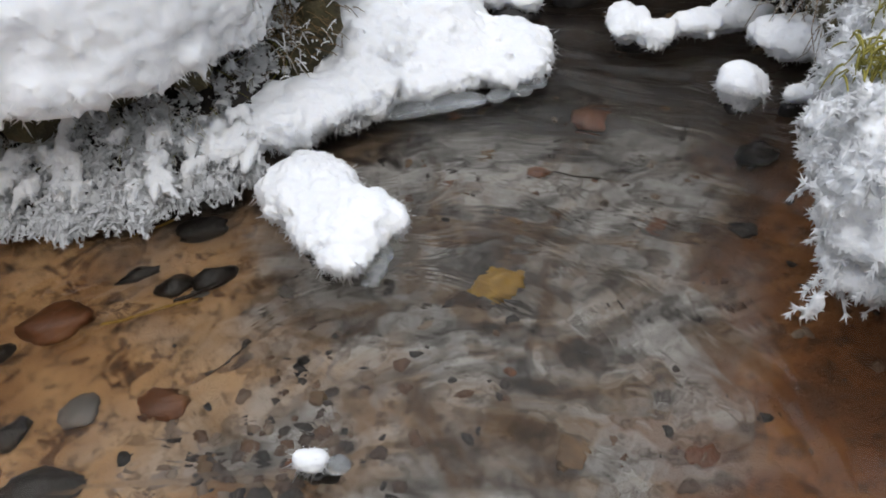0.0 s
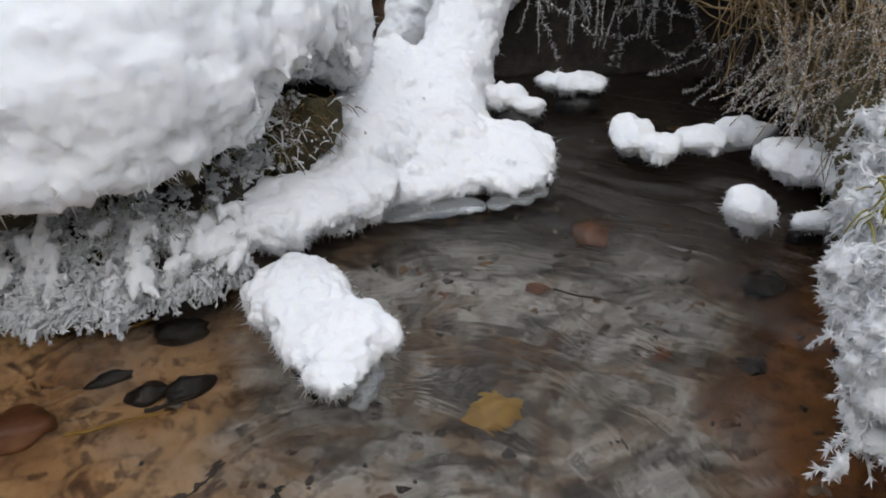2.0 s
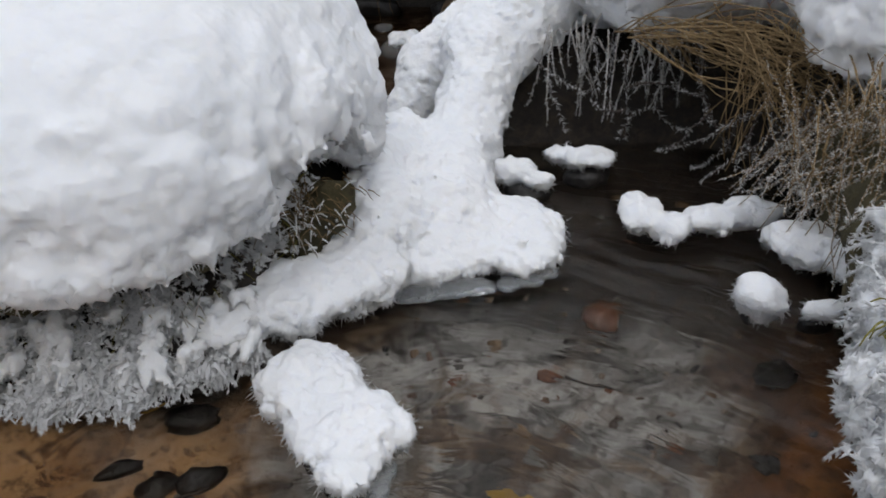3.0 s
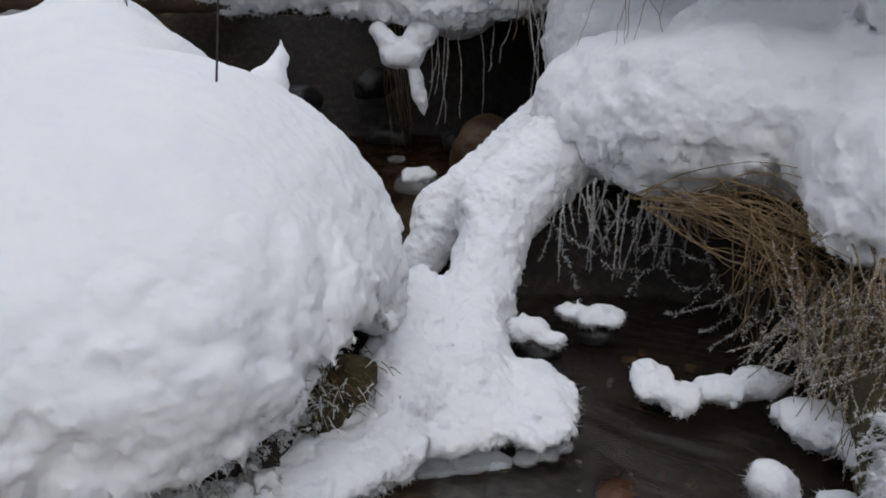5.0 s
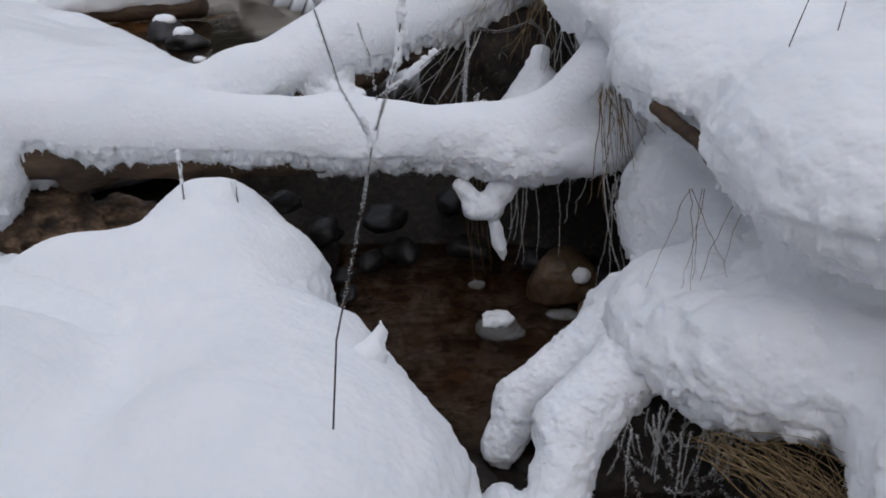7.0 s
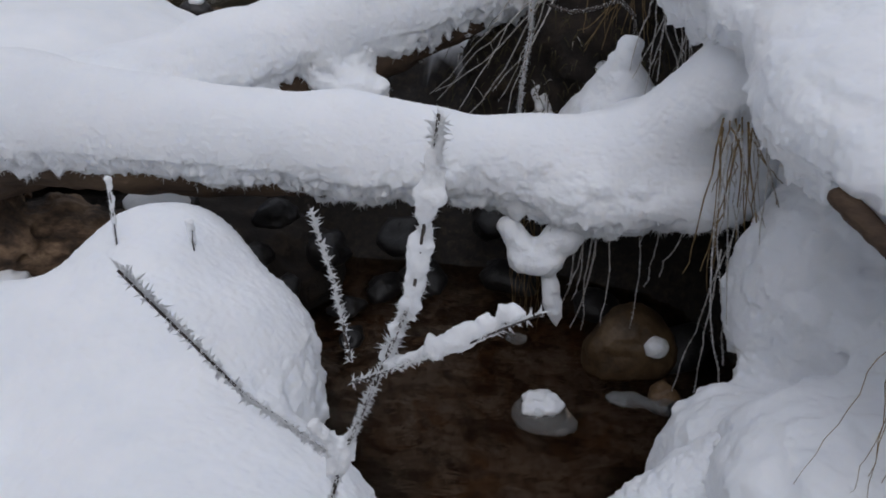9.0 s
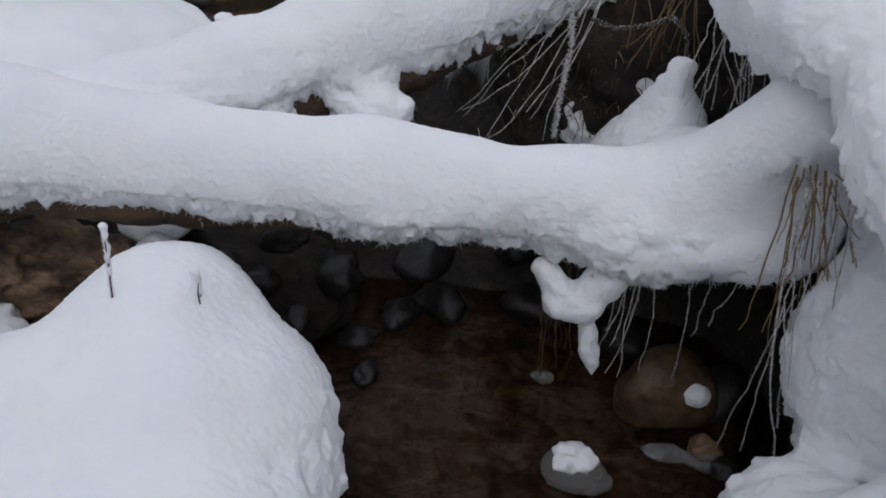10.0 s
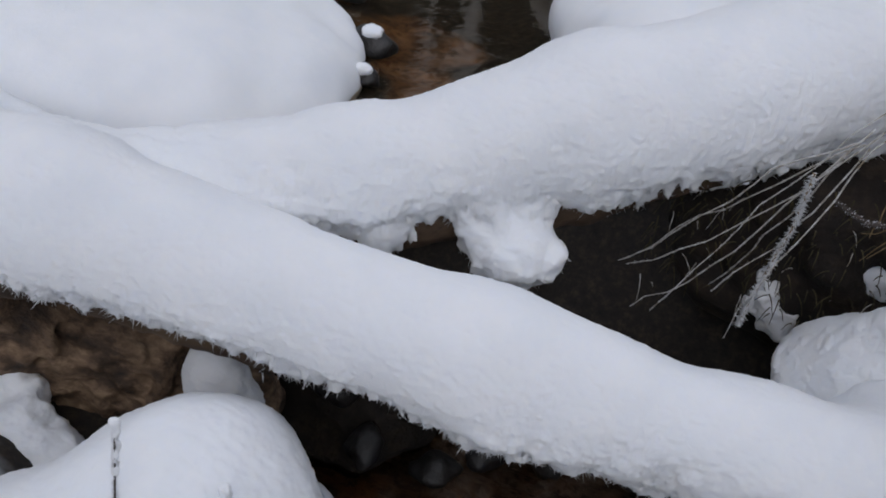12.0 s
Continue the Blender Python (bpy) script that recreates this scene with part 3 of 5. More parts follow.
lump("snow_bank", [
    ("e", (-4.2, 6.1, 0.95), (1.7, 0.9, 0.42)), ("e", (-3.6, 5.4, 0.9), (0.9, 0.5, 0.36)), ("e", (-5.6, 7.6, 1.0), (1.5, 1.3, 0.45)),
    ("e", (-7.5, 10.0, 1.1), (1.8, 1.9, 0.5)), ("e", (-4.0, 7.0, 0.98), (0.6, 0.5, 0.24)), ("e", (-3.05, 5.6, 0.92), (0.72, 0.62, 0.36)),
], 0.04, SNOW, k=0.25, waves=((0.04, 2), (0.015, 7)), label="low smooth snow bank beside the upper stream", category="snow bank", kind="structure")
lump("snow_bank", [
    ("e", (-0.7, 7.6, 1.2), (1.25, 1.4, 0.55)), ("e", (-1.1, 9.5, 1.3), (1.5, 1.5, 0.55)), ("e", (0.9, 7.2, 1.5), (1.4, 1.5, 0.7)), ("e", (-2.8, 12.3, 1.3), (1.8, 1.2, 0.5)),
], 0.04, SNOW, k=0.25, waves=((0.05, 2), (0.02, 6)), label="snow bank on the far side of the stream", category="snow bank", kind="structure")

ledge = lump("snow_ledge", [
    ("c", (0.40, 3.42, 0.62), (0.04, 3.10, 0.37), 0.17, 0.15),
    ("c", (0.04, 3.10, 0.37), (-0.07, 2.76, 0.10), 0.14, 0.12),
    ("c", (-0.07, 2.76, 0.09), (-0.10, 2.35, 0.05), 0.13, 0.14),
    ("c", (0.30, 3.62, 0.55), (-0.18, 3.48, 0.22), 0.17, 0.12),
    ("c", (-0.18, 3.48, 0.22), (-0.27, 3.32, 0.06), 0.11, 0.09),
    ("e", (0.10, 2.32, 0.045), (0.13, 0.24, 0.055)),
    ("e", (-0.14, 2.20, 0.05), (0.17, 0.16, 0.07)),
    ("e", (-0.32, 2.02, 0.09), (0.13, 0.14, 0.07)),
    ("e", (-0.44, 1.88, 0.12), (0.15, 0.14, 0.06)),
    ("e", (-0.60, 1.76, 0.12), (0.13, 0.08, 0.045)),
    ("e", (-0.27, 2.28, 0.14), (0.13, 0.19, 0.10)),
    ("e", (-0.25, 2.72, 0.12), (0.11, 0.26, 0.15)),
    ("e", (-0.30, 2.50, 0.18), (0.08, 0.15, 0.10)),
], 0.007, SNOW, k=0.05, waves=((0.014, 9), (0.007, 34), (0.005, 62)), teeth=0.02, billow=(0.018, 20, lambda p: 1 - 0.6 * step_up(p[:, 1], 2.2, 2.5)), label="snow-covered ledge and snow column bridging the stream", category="snow")

tongue = lump("snow_patch", [
    ("e", (-0.37, 1.62, 0.05), (0.11, 0.12, 0.065)),
    ("e", (-0.28, 1.48, 0.045), (0.11, 0.11, 0.05)),
    ("e", (-0.20, 1.47, 0.045), (0.06, 0.05, 0.03)),
    ("e", (-0.26, 1.36, 0.04), (0.055, 0.06, 0.033)),
], 0.0045, SNOW, k=0.035, waves=((0.010, 12), (0.006, 45), (0.003, 90)), teeth=0.01, billow=(0.010, 24, lambda p: 1.0), label="tongue of fresh snow on a rock in the stream", category="snow")

# ---- logs ----
lump("log", [("c", (-3.8, 4.0, 1.30), (-1.8, 4.46, 1.10), 0.17, 0.15), ("c", (-1.8, 4.46, 1.10), (0.5, 4.92, 0.95), 0.14, 0.11)], 0.018, BARK, k=0.05,
     waves=((0.012, 8), (0.008, 25)), label="fallen tree trunk with wet brown bark spanning the stream", category="log")
log_snow = lump("snow_layer", [
    ("c", (-3.9, 3.98, 1.50), (-2.4, 4.31, 1.31), 0.22, 0.215), ("c", (-2.4, 4.31, 1.31), (-1.2, 4.56, 1.145), 0.215, 0.20),
    ("c", (-1.2, 4.56, 1.145), (-0.5, 4.72, 1.06), 0.20, 0.195), ("c", (-0.5, 4.73, 1.07), (0.3, 4.78, 1.15), 0.185, 0.22), ("e", (-0.22, 4.62, 0.98), (0.26, 0.15, 0.16)), ("e", (0.10, 4.62, 1.02), (0.30, 0.16, 0.13)),
    ("c", (0.0, 4.72, 1.2), (0.24, 4.66, 1.50), 0.15, 0.17), ("e", (-0.05, 4.98, 1.06), (0.24, 0.20, 0.20)), ("e", (-3.0, 4.05, 1.12), (0.25, 0.22, 0.30)),
], 0.013, SNOW, k=0.1, waves=((0.022, 3), (0.006, 10)), teeth=0.034, billow=(0.020, 13, lambda p: 1 - step_up(p[:, 2], 1.05, 1.25)), label="thick rounded layer of snow lying on the fallen log", category="snow")
lump("log", [("c", (-2.6, 4.30, 1.08), (-1.2, 5.30, 1.36), 0.14, 0.14), ("c", (-1.2, 5.30, 1.36), (0.1, 6.4, 1.85), 0.14, 0.13)], 0.02, BARK, k=0.05,
     waves=((0.012, 8), (0.008, 25)), label="second fallen trunk slanting up to the bank under snow", category="log")
slant_snow = lump("snow_layer", [
    ("c", (-3.6, 4.55, 1.05), (-2.5, 4.42, 1.22), 0.34, 0.22), ("c", (-2.5, 4.44, 1.23), (-1.8, 4.88, 1.37), 0.20, 0.185), ("c", (-1.8, 4.88, 1.37), (-1.2, 5.38, 1.53), 0.185, 0.26), ("e", (-1.70, 4.84, 1.21), (0.08, 0.08, 0.08)),
    ("c", (-1.2, 5.37, 1.52), (-0.55, 5.95, 1.74), 0.27, 0.31), ("c", (-0.55, 5.95, 1.74), (0.2, 6.4, 2.0), 0.31, 0.34), ("e", (-1.30, 5.0, 1.22), (0.17, 0.12, 0.12)), ("e", (-0.05, 5.75, 1.97), (0.34, 0.32, 0.2)),
], 0.014, SNOW, k=0.1, waves=((0.022, 3), (0.006, 10)), teeth=0.036, billow=(0.024, 12, lambda p: 1 - step_up(p[:, 2], 1.35, 1.6)), label="deep snow lying on the slanting fallen trunk", category="snow")
lump("snow_patch", [("c", (-0.14, 5.26, 1.0), (-0.13, 5.2, 1.36), 0.29, 0.07), ("e", (-0.115, 5.20, 1.44), (0.06, 0.05, 0.05))],
     0.012, SNOW, k=0.04, waves=((0.014, 8), (0.007, 28)), label="pointed heap of snow behind the log", category="snow")
lump("snow_patch", [("e", (-0.50, 5.62, 0.98), (0.05, 0.05, 0.10)), ("e", (-0.42, 5.62, 0.90), (0.07, 0.06, 0.07)), ("e", (-0.30, 5.66, 1.05), (0.06, 0.05, 0.12)), ("e", (-0.20, 5.62, 1.18), (0.08, 0.05, 0.06))], 0.010, SNOW, k=0.03, waves=((0.03, 13), (0.02, 28)), label="shaded snow lodged among roots behind the log", category="snow")
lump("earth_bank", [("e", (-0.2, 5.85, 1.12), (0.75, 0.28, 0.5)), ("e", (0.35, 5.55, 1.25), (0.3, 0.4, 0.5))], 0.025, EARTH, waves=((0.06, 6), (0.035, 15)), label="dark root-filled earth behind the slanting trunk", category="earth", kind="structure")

# ---- frost on snow edges ----
def low_side(c):
    return c[:, 0] > -4


def edge_rime(ob, count, length, width, where=None, label="", spread=0.7, steep=0.2):
    """Small frost crystals that fringe the low and steep sides of a snow mass."""
    me = ob.data
    n = len(me.polygons)
    c, nr = np.zeros(n * 3), np.zeros(n * 3)
    me.polygons.foreach_get("center", c)
    me.polygons.foreach_get("normal", nr)
    c, nr = c.reshape(-1, 3), nr.reshape(-1, 3)
    ok = nr[:, 2] < (-0.15 if where is low_side else steep)
    if where is not None:
        ok &= where(c)
    pick = rng.choice(np.flatnonzero(ok), count)
    root = c[pick] + rng.normal(0, 0.004, (count, 3)) - 0.004 * nr[pick]
    tuft = 0.55 + 0.9 * np.clip(vnoise(root, 30, 2) + 0.6 * vnoise(root, 75, 6) + 0.3, 0, 1.2)
    v, f = needles(root, nr[pick] + rng.normal(0, spread, (count, 3)) + (0, 0, -0.25), length * tuft * rng.uniform(0.3, 1.4, count), width)
    return tagged(grown_on(mesh_ob("frost_fringe", v, f, FROST), nr[pick] + (0, 0, 0.3)), label or "feathery white frost crystals fringing the snow", "frost", kind="stuff")


edge_rime(tongue, 4500, 0.017, 0.0018)
edge_rime(ledge, 9000, 0.012, 0.0017, lambda c: (c[:, 1] < 2.15) & (c[:, 0] < -0.1), "fluffy hoarfrost covering the snow ledge", steep=0.6)
edge_rime(ledge, 11000, 0.018, 0.0019, lambda c: c[:, 1] < 2.9)
edge_rime(left_bank, 12000, 0.018, 0.0022, lambda c: (c[:, 2] < 0.46) & (c[:, 1] < 2.7) & (c[:, 0] > -1.6))
edge_rime(right_bank, 9000, 0.018, 0.0022, lambda c: (c[:, 2] < 0.85) & (c[:, 1] < 3.6))
edge_rime(log_snow, 24000, 0.020, 0.0021, low_side)
edge_rime(slant_snow, 16000, 0.020, 0.0021, low_side)

# ---- frosted grass on the lower left bank ----
def frost_tufts(n, centre, label):
    """Fans of rimed blades: roots and ways from a function that gives the middle and the way of each fan."""
    roots, ways, lens = [], [], []
    for _ in range(n):
        c, w, size = centre()
        m = int(rng.integers(24, 46))
        roots.append(np.array(c) + rng.normal(0, 0.012, (m, 3)))
        ways.append(np.array(w) + rng.normal(0, 0.55, (m, 3)))
        lens.append(size * rng.uniform(0.35, 1.2, m))
    roots, ways, lens = np.concatenate(roots), np.concatenate(ways), np.concatenate(lens)
    v, f = needles(roots, ways, lens, 0.0058)
    r2 = roots + ways / np.linalg.norm(ways, axis=1)[:, None] * (lens * rng.uniform(0.3, 0.9, len(lens)))[:, None]
    v2, f2 = needles(np.repeat(r2, 6, 0), np.repeat(ways, 6, 0) + rng.normal(0, 0.9, (6 * len(ways), 3)), 0.012, 0.0026)
    ob = mesh_ob("frosted_grass", np.concatenate([v, v2]), np.concatenate([f, f2 + len(v)]), FROST)
    return tagged(grown_on(ob, np.array((0, -0.45, 0.9)) + rng.normal(0, 0.3, (7 * len(roots), 3))), label, "frosted grass", kind="stuff")


def lip():
    x = rng.uniform(-1.7, -0.5)
    x = x + 0.035 * math.sin(38 * x)
    edge = 1.57 + 0.10 * step_up(x, -0.75, -0.5) + 0.03 * math.sin(9 * x)
    up = rng.random() ** 1.5
    return (x, edge + 0.12 * up + rng.uniform(0, 0.03), 0.055 + 0.10 * up), (0.15, -0.9, -0.45 + 0.5 * up), rng.uniform(0.025, 0.05)


def slope():
    x = rng.uniform(-1.6, -0.42)
    up = rng.random()
    y = 1.67 + 0.12 * up + 0.34 * step_up(x, -0.7, -0.4)
    return (x, y, 0.14 + 0.19 * up), (rng.normal(0, 0.6), -0.8, 0.3), rng.uniform(0.018, 0.038)


frost_tufts(230, lip, "white rimed grass fringe hanging over the water")
frost_tufts(110, slope, "rimed grass on the dark bank slope")
cakes = []
for i in range(115):
    x = rng.uniform(-1.6, -0.47)
    x = x + 0.03 * math.sin(31 * x)
    edge = 1.60 + 0.11 * step_up(x, -0.75, -0.5)
    up = rng.random() ** 1.6
    root = np.array([x, edge + 0.10 * up, 0.11 + 0.09 * up])
    tip = root + (rng.normal(0, 0.018), -rng.uniform(0.015, 0.06), -rng.uniform(0.015, 0.06) * (1 - 0.7 * up))
    tip[2] = max(tip[2], 0.045)
    r = rng.uniform(0.008, 0.015)
    cakes.append(("c", tuple(root), tuple(tip), r * 1.3, r * 0.45))
for i in range(70):
    x, up = rng.uniform(-1.5, -0.42), rng.random()
    root = np.array([x, 1.655 + 0.12 * up + 0.32 * step_up(x, -0.7, -0.4), 0.14 + 0.20 * up])
    tip = root + (rng.normal(0, 0.03), -rng.uniform(0.01, 0.045), rng.normal(0.0, 0.02))
    r = rng.uniform(0.004, 0.009)
    cakes.append(("c", tuple(root), tuple(tip), r * 1.2, r * 0.5))
lip_snow = lump("frost_lip", cakes, 0.007, SNOW, k=0.01, waves=((0.006, 30), (0.004, 70)), label="scalloped lip of frost clinging to bank grass", category="frost", kind="stuff")
edge_rime(lip_snow, 24000, 0.012, 0.0017, lambda c: c[:, 2] > 0, "feathery frost needles on the bank lip")


def blades(name, count, root, way, length, r0, mat, label, category, kind="stuff", curl=0.5):
    """Many thin bent grass blades in one mesh."""
    out = []
    for _ in range(count):
        a, w = np.array(root()), np.array(way())
        w = w / np.linalg.norm(w)
        L = length * rng.uniform(0.5, 1.3)
        t = np.linspace(0, 1, 5)[:, None]
        droop = np.array([0, 0, -1.0]) * curl * L
        p = a + w * L * t + droop * t**2 + rng.normal(0, 0.03 * L, (5, 3)) * t
        out.append(rod(p, r0, r0 * 0.4, 3))
    v, f = gather(out)
    return tagged(mesh_ob(name, v, f, mat), label, category, kind=kind)


def on_left_slope():
    x, up = rng.uniform(-1.6, -0.42), rng.random()
    return (x, 1.66 + 0.12 * up + 0.3 * step_up(x, -0.7, -0.4), 0.10 + 0.26 * up)


blades("bank_grass", 420, on_left_slope, lambda: (rng.normal(0, 1), -0.7, rng.normal(0.2, 0.5)), 0.045, 0.0028, FROSTED_STRAW, "pale rimed grass blades lying on the bank", "grass")
blades("bank_grass", 160, on_left_slope, lambda: (rng.normal(0, 1), -0.7, rng.normal(0.2, 0.5)), 0.05, 0.0016, GREEN, "green moss blades among the frost", "grass")
blades("bank_grass", 260, lambda: (rng.normal(-0.43, 0.05), rng.normal(2.06, 0.05), rng.normal(0.27, 0.03)), lambda: (rng.normal(0.4, 0.7), -0.7, rng.normal(0.2, 0.5)), 0.04, 0.002, STRAW, "brown grass and moss stalks in the bank hole", "grass")
blades("bank_grass", 120, lambda: (rng.normal(-0.42, 0.07), rng.normal(2.04, 0.06), rng.normal(0.26, 0.04)), lambda: (rng.normal(0.4, 0.7), -0.7, rng.normal(0.2, 0.5)), 0.035, 0.003, FROST, "frosted stalks round the bank hole", "grass")
lump("moss_clump", [("e", (-0.40, 2.10, 0.25), (0.09, 0.08, 0.06)), ("e", (-0.47, 2.05, 0.20), (0.08, 0.08, 0.07))], 0.008, MOSS, k=0.03, waves=((0.025, 16), (0.014, 45)),
     label="brown-green moss clump showing under the snow", category="moss")
for x, y, z, r in ((-0.62, 1.78, 0.30, 0.06), (-0.78, 1.74, 0.30, 0.07), (-0.98, 1.72, 0.25, 0.08), (-1.15, 1.70, 0.28, 0.09), (-1.4, 1.72, 0.25, 0.1)):
    lump("moss_clump", [("e", (x, y, z), (r, r * 0.8, r * 0.9))], 0.01, MOSS, waves=((0.014, 18), (0.007, 50)), label="dark green moss on the bank earth", category="moss", group="moss on the bank")

# ---- stones ----
def stone(at, r, mat, label, name="stone", turn=0.0):
    k = rng.integers(0, 40)
    bm = bmesh.new()
    bmesh.ops.create_icosphere(bm, subdivisions=3, radius=1)
    p = np.array([v.co[:] for v in bm.verts])
    d = 1 + 0.36 * vnoise(p, 1.1, k) + 0.20 * vnoise(p, 2.3, k + 3) + 0.05 * vnoise(p, 6, k + 5)
    d = np.minimum(d, 0.95 / np.maximum(np.abs(p @ np.array([0.6, 0.5, 0.62])), 0.6))
    p = p * d[:, None]
    p[:, 2] = np.where(p[:, 2] < -0.5, -0.5 + 0.3 * (p[:, 2] + 0.5), p[:, 2])
    for v, c in zip(bm.verts, p * np.array(r)):
        v.co = c
    me = bpy.data.meshes.new(name)
    bm.to_mesh(me)
    bm.free()
    me.shade_smooth()
    me.materials.append(mat)
    ob = new(name, me)
    ob.matrix_world = pose(*at, 0, 0, turn)
    return tagged(ob, label, "stone")


BED_Z = lambda x, y: float(ground_z(np.array([x]), np.array([y]))[0][0])


def bed_stone(x, y, r, mat, label, turn=0.0, lift=0.3):
    return tagged(stone((x, y, BED_Z(x, y) + lift * r[2]), r, mat, label, turn=turn), group="stones in the stream bed")


bed_stone(-0.88, 1.34, (0.075, 0.055, 0.045), STONE_RED, "rusty brown stone lying on sand under water", 15)
bed_stone(-0.75, 1.48, (0.045, 0.022, 0.025), STONE_DARK, "long dark pebble on pale sand", 30)
bed_stone(-0.66, 1.44, (0.04, 0.03, 0.03), STONE_DARK, "dark grey pebble under water", 10)
bed_stone(-0.58, 1.45, (0.045, 0.03, 0.03), STONE_DARK, "dark grey pebble under water", 40)
bed_stone(-0.63, 1.60, (0.065, 0.04, 0.04), STONE_DARK, "dark slab of stone beside the frosted bank", 20)
bed_stone(-0.85, 1.05, (0.028, 0.035, 0.02), STONE_DARK, "small dark pebble on pale sand", 0)
bed_stone(-0.75, 1.10, (0.04, 0.045, 0.02), STONE_GREY, "flat brownish pebble half sunk in sand", 0)
bed_stone(-0.76, 0.93, (0.06, 0.04, 0.03), STONE_DARK, "dark stone on the sandy bed", 10)
bed_stone(-1.0, 1.26, (0.04, 0.03, 0.03), STONE_DARK, "dark pebble under water", 50)
bed_stone(-0.60, 1.11, (0.05, 0.05, 0.025), STONE_RED, "flat reddish stone in the sand", 70)
bed_stone(0.03, 1.38, (0.06, 0.045, 0.04), LEAF_YELLOW, "ochre yellow stone under rippled water", 30)
bed_stone(0.30, 2.02, (0.07, 0.05, 0.05), STONE_RED, "reddish stone under rippled water", 80)
bed_stone(0.66, 1.74, (0.045, 0.03, 0.05), STONE_DARK, "wet dark stone breaking the water surface", 10, 0.9)
for _ in range(60):
    x, y = rng.uniform(-1.1, 0.85), rng.uniform(0.7, 2.9)
    if outline_d(np.array([[x, y]]), LOWER)[0] > -0.06 or (x < -0.3 and y > 1.6):
        continue
    s = rng.uniform(0.010, 0.034) * (0.85 if x > -0.3 else 0.7)
    mat = [STONE_DARK, STONE_GREY, STONE_BROWN, STONE_RED][rng.integers(0 if x < -0.3 or x > 0.4 else 1, 4)]
    bed_stone(x, y, (s * rng.uniform(0.9, 1.6), s, s * rng.uniform(0.3, 0.6)), mat, "rounded pebble on the stream bed", rng.uniform(0, 180))


bits = []
for _ in range(420):
    if rng.random() < 0.5:
        x, y, s = rng.normal(-0.36, 0.10), rng.normal(0.92, 0.13), rng.uniform(0.006, 0.020)
    else:
        x, y, s = rng.uniform(-0.45, 0.75), rng.uniform(0.75, 2.2), rng.uniform(0.005, 0.016)
    z, a = BED_Z(x, y) + 0.3 * s, rng.uniform(0, 6.28)
    ring = np.array([(math.cos(k * 1.047) * (1 + 0.25 * rng.normal()), math.sin(k * 1.047) * (0.7 + 0.2 * rng.normal())) for k in range(6)]) * s
    ring = ring @ np.array([[math.cos(a), math.sin(a)], [-math.sin(a), math.cos(a)]])
    low, top = [(x + p[0], y + p[1], z - 0.3 * s) for p in ring], [(x + 0.65 * p[0], y + 0.65 * p[1], z + 0.35 * s * rng.uniform(0.7, 1.2)) for p in ring]
    bits.append((low + top, [[k, (k + 1) % 6, 6 + (k + 1) % 6, 6 + k] for k in range(6)] + [[6, 7, 8, 9, 10, 11]]))
v, f = gather(bits)
tagged(mesh_ob("gravel", v, f, GRAVEL), "dark wet gravel scattered on the stream bed", "gravel", kind="stuff")

for x, y, L, ang in ((-0.68, 1.34, 0.20, 18), (-0.60, 1.40, 0.10, 25), (-0.72, 1.62, 0.16, 35), (-0.5, 1.22, 0.12, 60), (0.25, 1.75, 0.14, -20)):
    z = BED_Z(x, y) + 0.022
    dx, dy = 0.5 * L * math.cos(radians(ang)), 0.5 * L * math.sin(radians(ang))
    v, f = rod(bend((x - dx, y - dy, z), (x + dx, y + dy, z), 0.0, 0.004, 9), 0.006, 0.003, 6)
    tagged(mesh_ob("sunken_twig", v, f, LEAF_YELLOW if L > 0.15 else TWIG), "ochre twig lying on the sandy stream bed" if L > 0.15 else "dark twig lying on the stream bed", "twig", "twigs on the stream bed")


def capped(at, size, parts, label, cap_label, base=STONE_DARK, rough=1.0):
    """A stone that stands out of the water, and the snow that lies on it."""
    stone((at[0], at[1] + 0.01, at[2] - size[2] * 0.5), tuple(0.8 * s for s in size), base, label)
    s = lump("snow_patch", parts, 0.006, SNOW, k=0.03, waves=((0.014 * rough, 13), (0.008 * rough, 32)), teeth=0.012 * rough, billow=(0.012 * rough, 20, lambda p: 1.0), label=cap_label, category="snow", group="snow on stones")
    edge_rime(s, min(2200, len(s.data.polygons) // 8), 0.014, 0.0018)


capped((0.52, 2.38, 0.01), (0.12, 0.06, 0.06), [("e", (0.465, 2.39, 0.06), (0.065, 0.09, 0.045)), ("e", (0.535, 2.31, 0.05), (0.045, 0.07, 0.035)), ("e", (0.64, 2.37, 0.05), (0.10, 0.06, 0.035)), ("e", (0.79, 2.40, 0.05), (0.09, 0.06, 0.045)), ("e", (0.85, 2.16, 0.07), (0.09, 0.11, 0.055)), ("e", (0.92, 2.02, 0.09), (0.08, 0.1, 0.05))],
       "low dark stone standing in the stream", "bridge of snow lying over stones in the stream")
capped((0.655, 1.91, 0.02), (0.042, 0.04, 0.035), [("e", (0.66, 1.91, 0.066), (0.062, 0.058, 0.056))], "small dark stone in the stream", "round ball of snow on a small stone", rough=0.75)
capped((0.78, 1.86, 0.03), (0.055, 0.03, 0.04), [("e", (0.795, 1.865, 0.05), (0.055, 0.03, 0.025))], "flat dark stone in the stream", "flat cap of snow on a stone", rough=0.5)
capped((0.15, 2.68, 0.02), (0.11, 0.06, 0.06), [("e", (0.10, 2.72, 0.07), (0.09, 0.06, 0.045)), ("e", (0.20, 2.67, 0.055), (0.05, 0.04, 0.03))], "icy stone beside the snow ledge", "thin snow on an icy stone")
capped((0.36, 2.78, 0.04), (0.10, 0.07, 0.07), [("e", (0.37, 2.78, 0.085), (0.085, 0.07, 0.035)), ("e", (0.29, 2.84, 0.08), (0.06, 0.05, 0.03))], "mossy stone in the stream hollow", "cap of snow on a mossy stone")
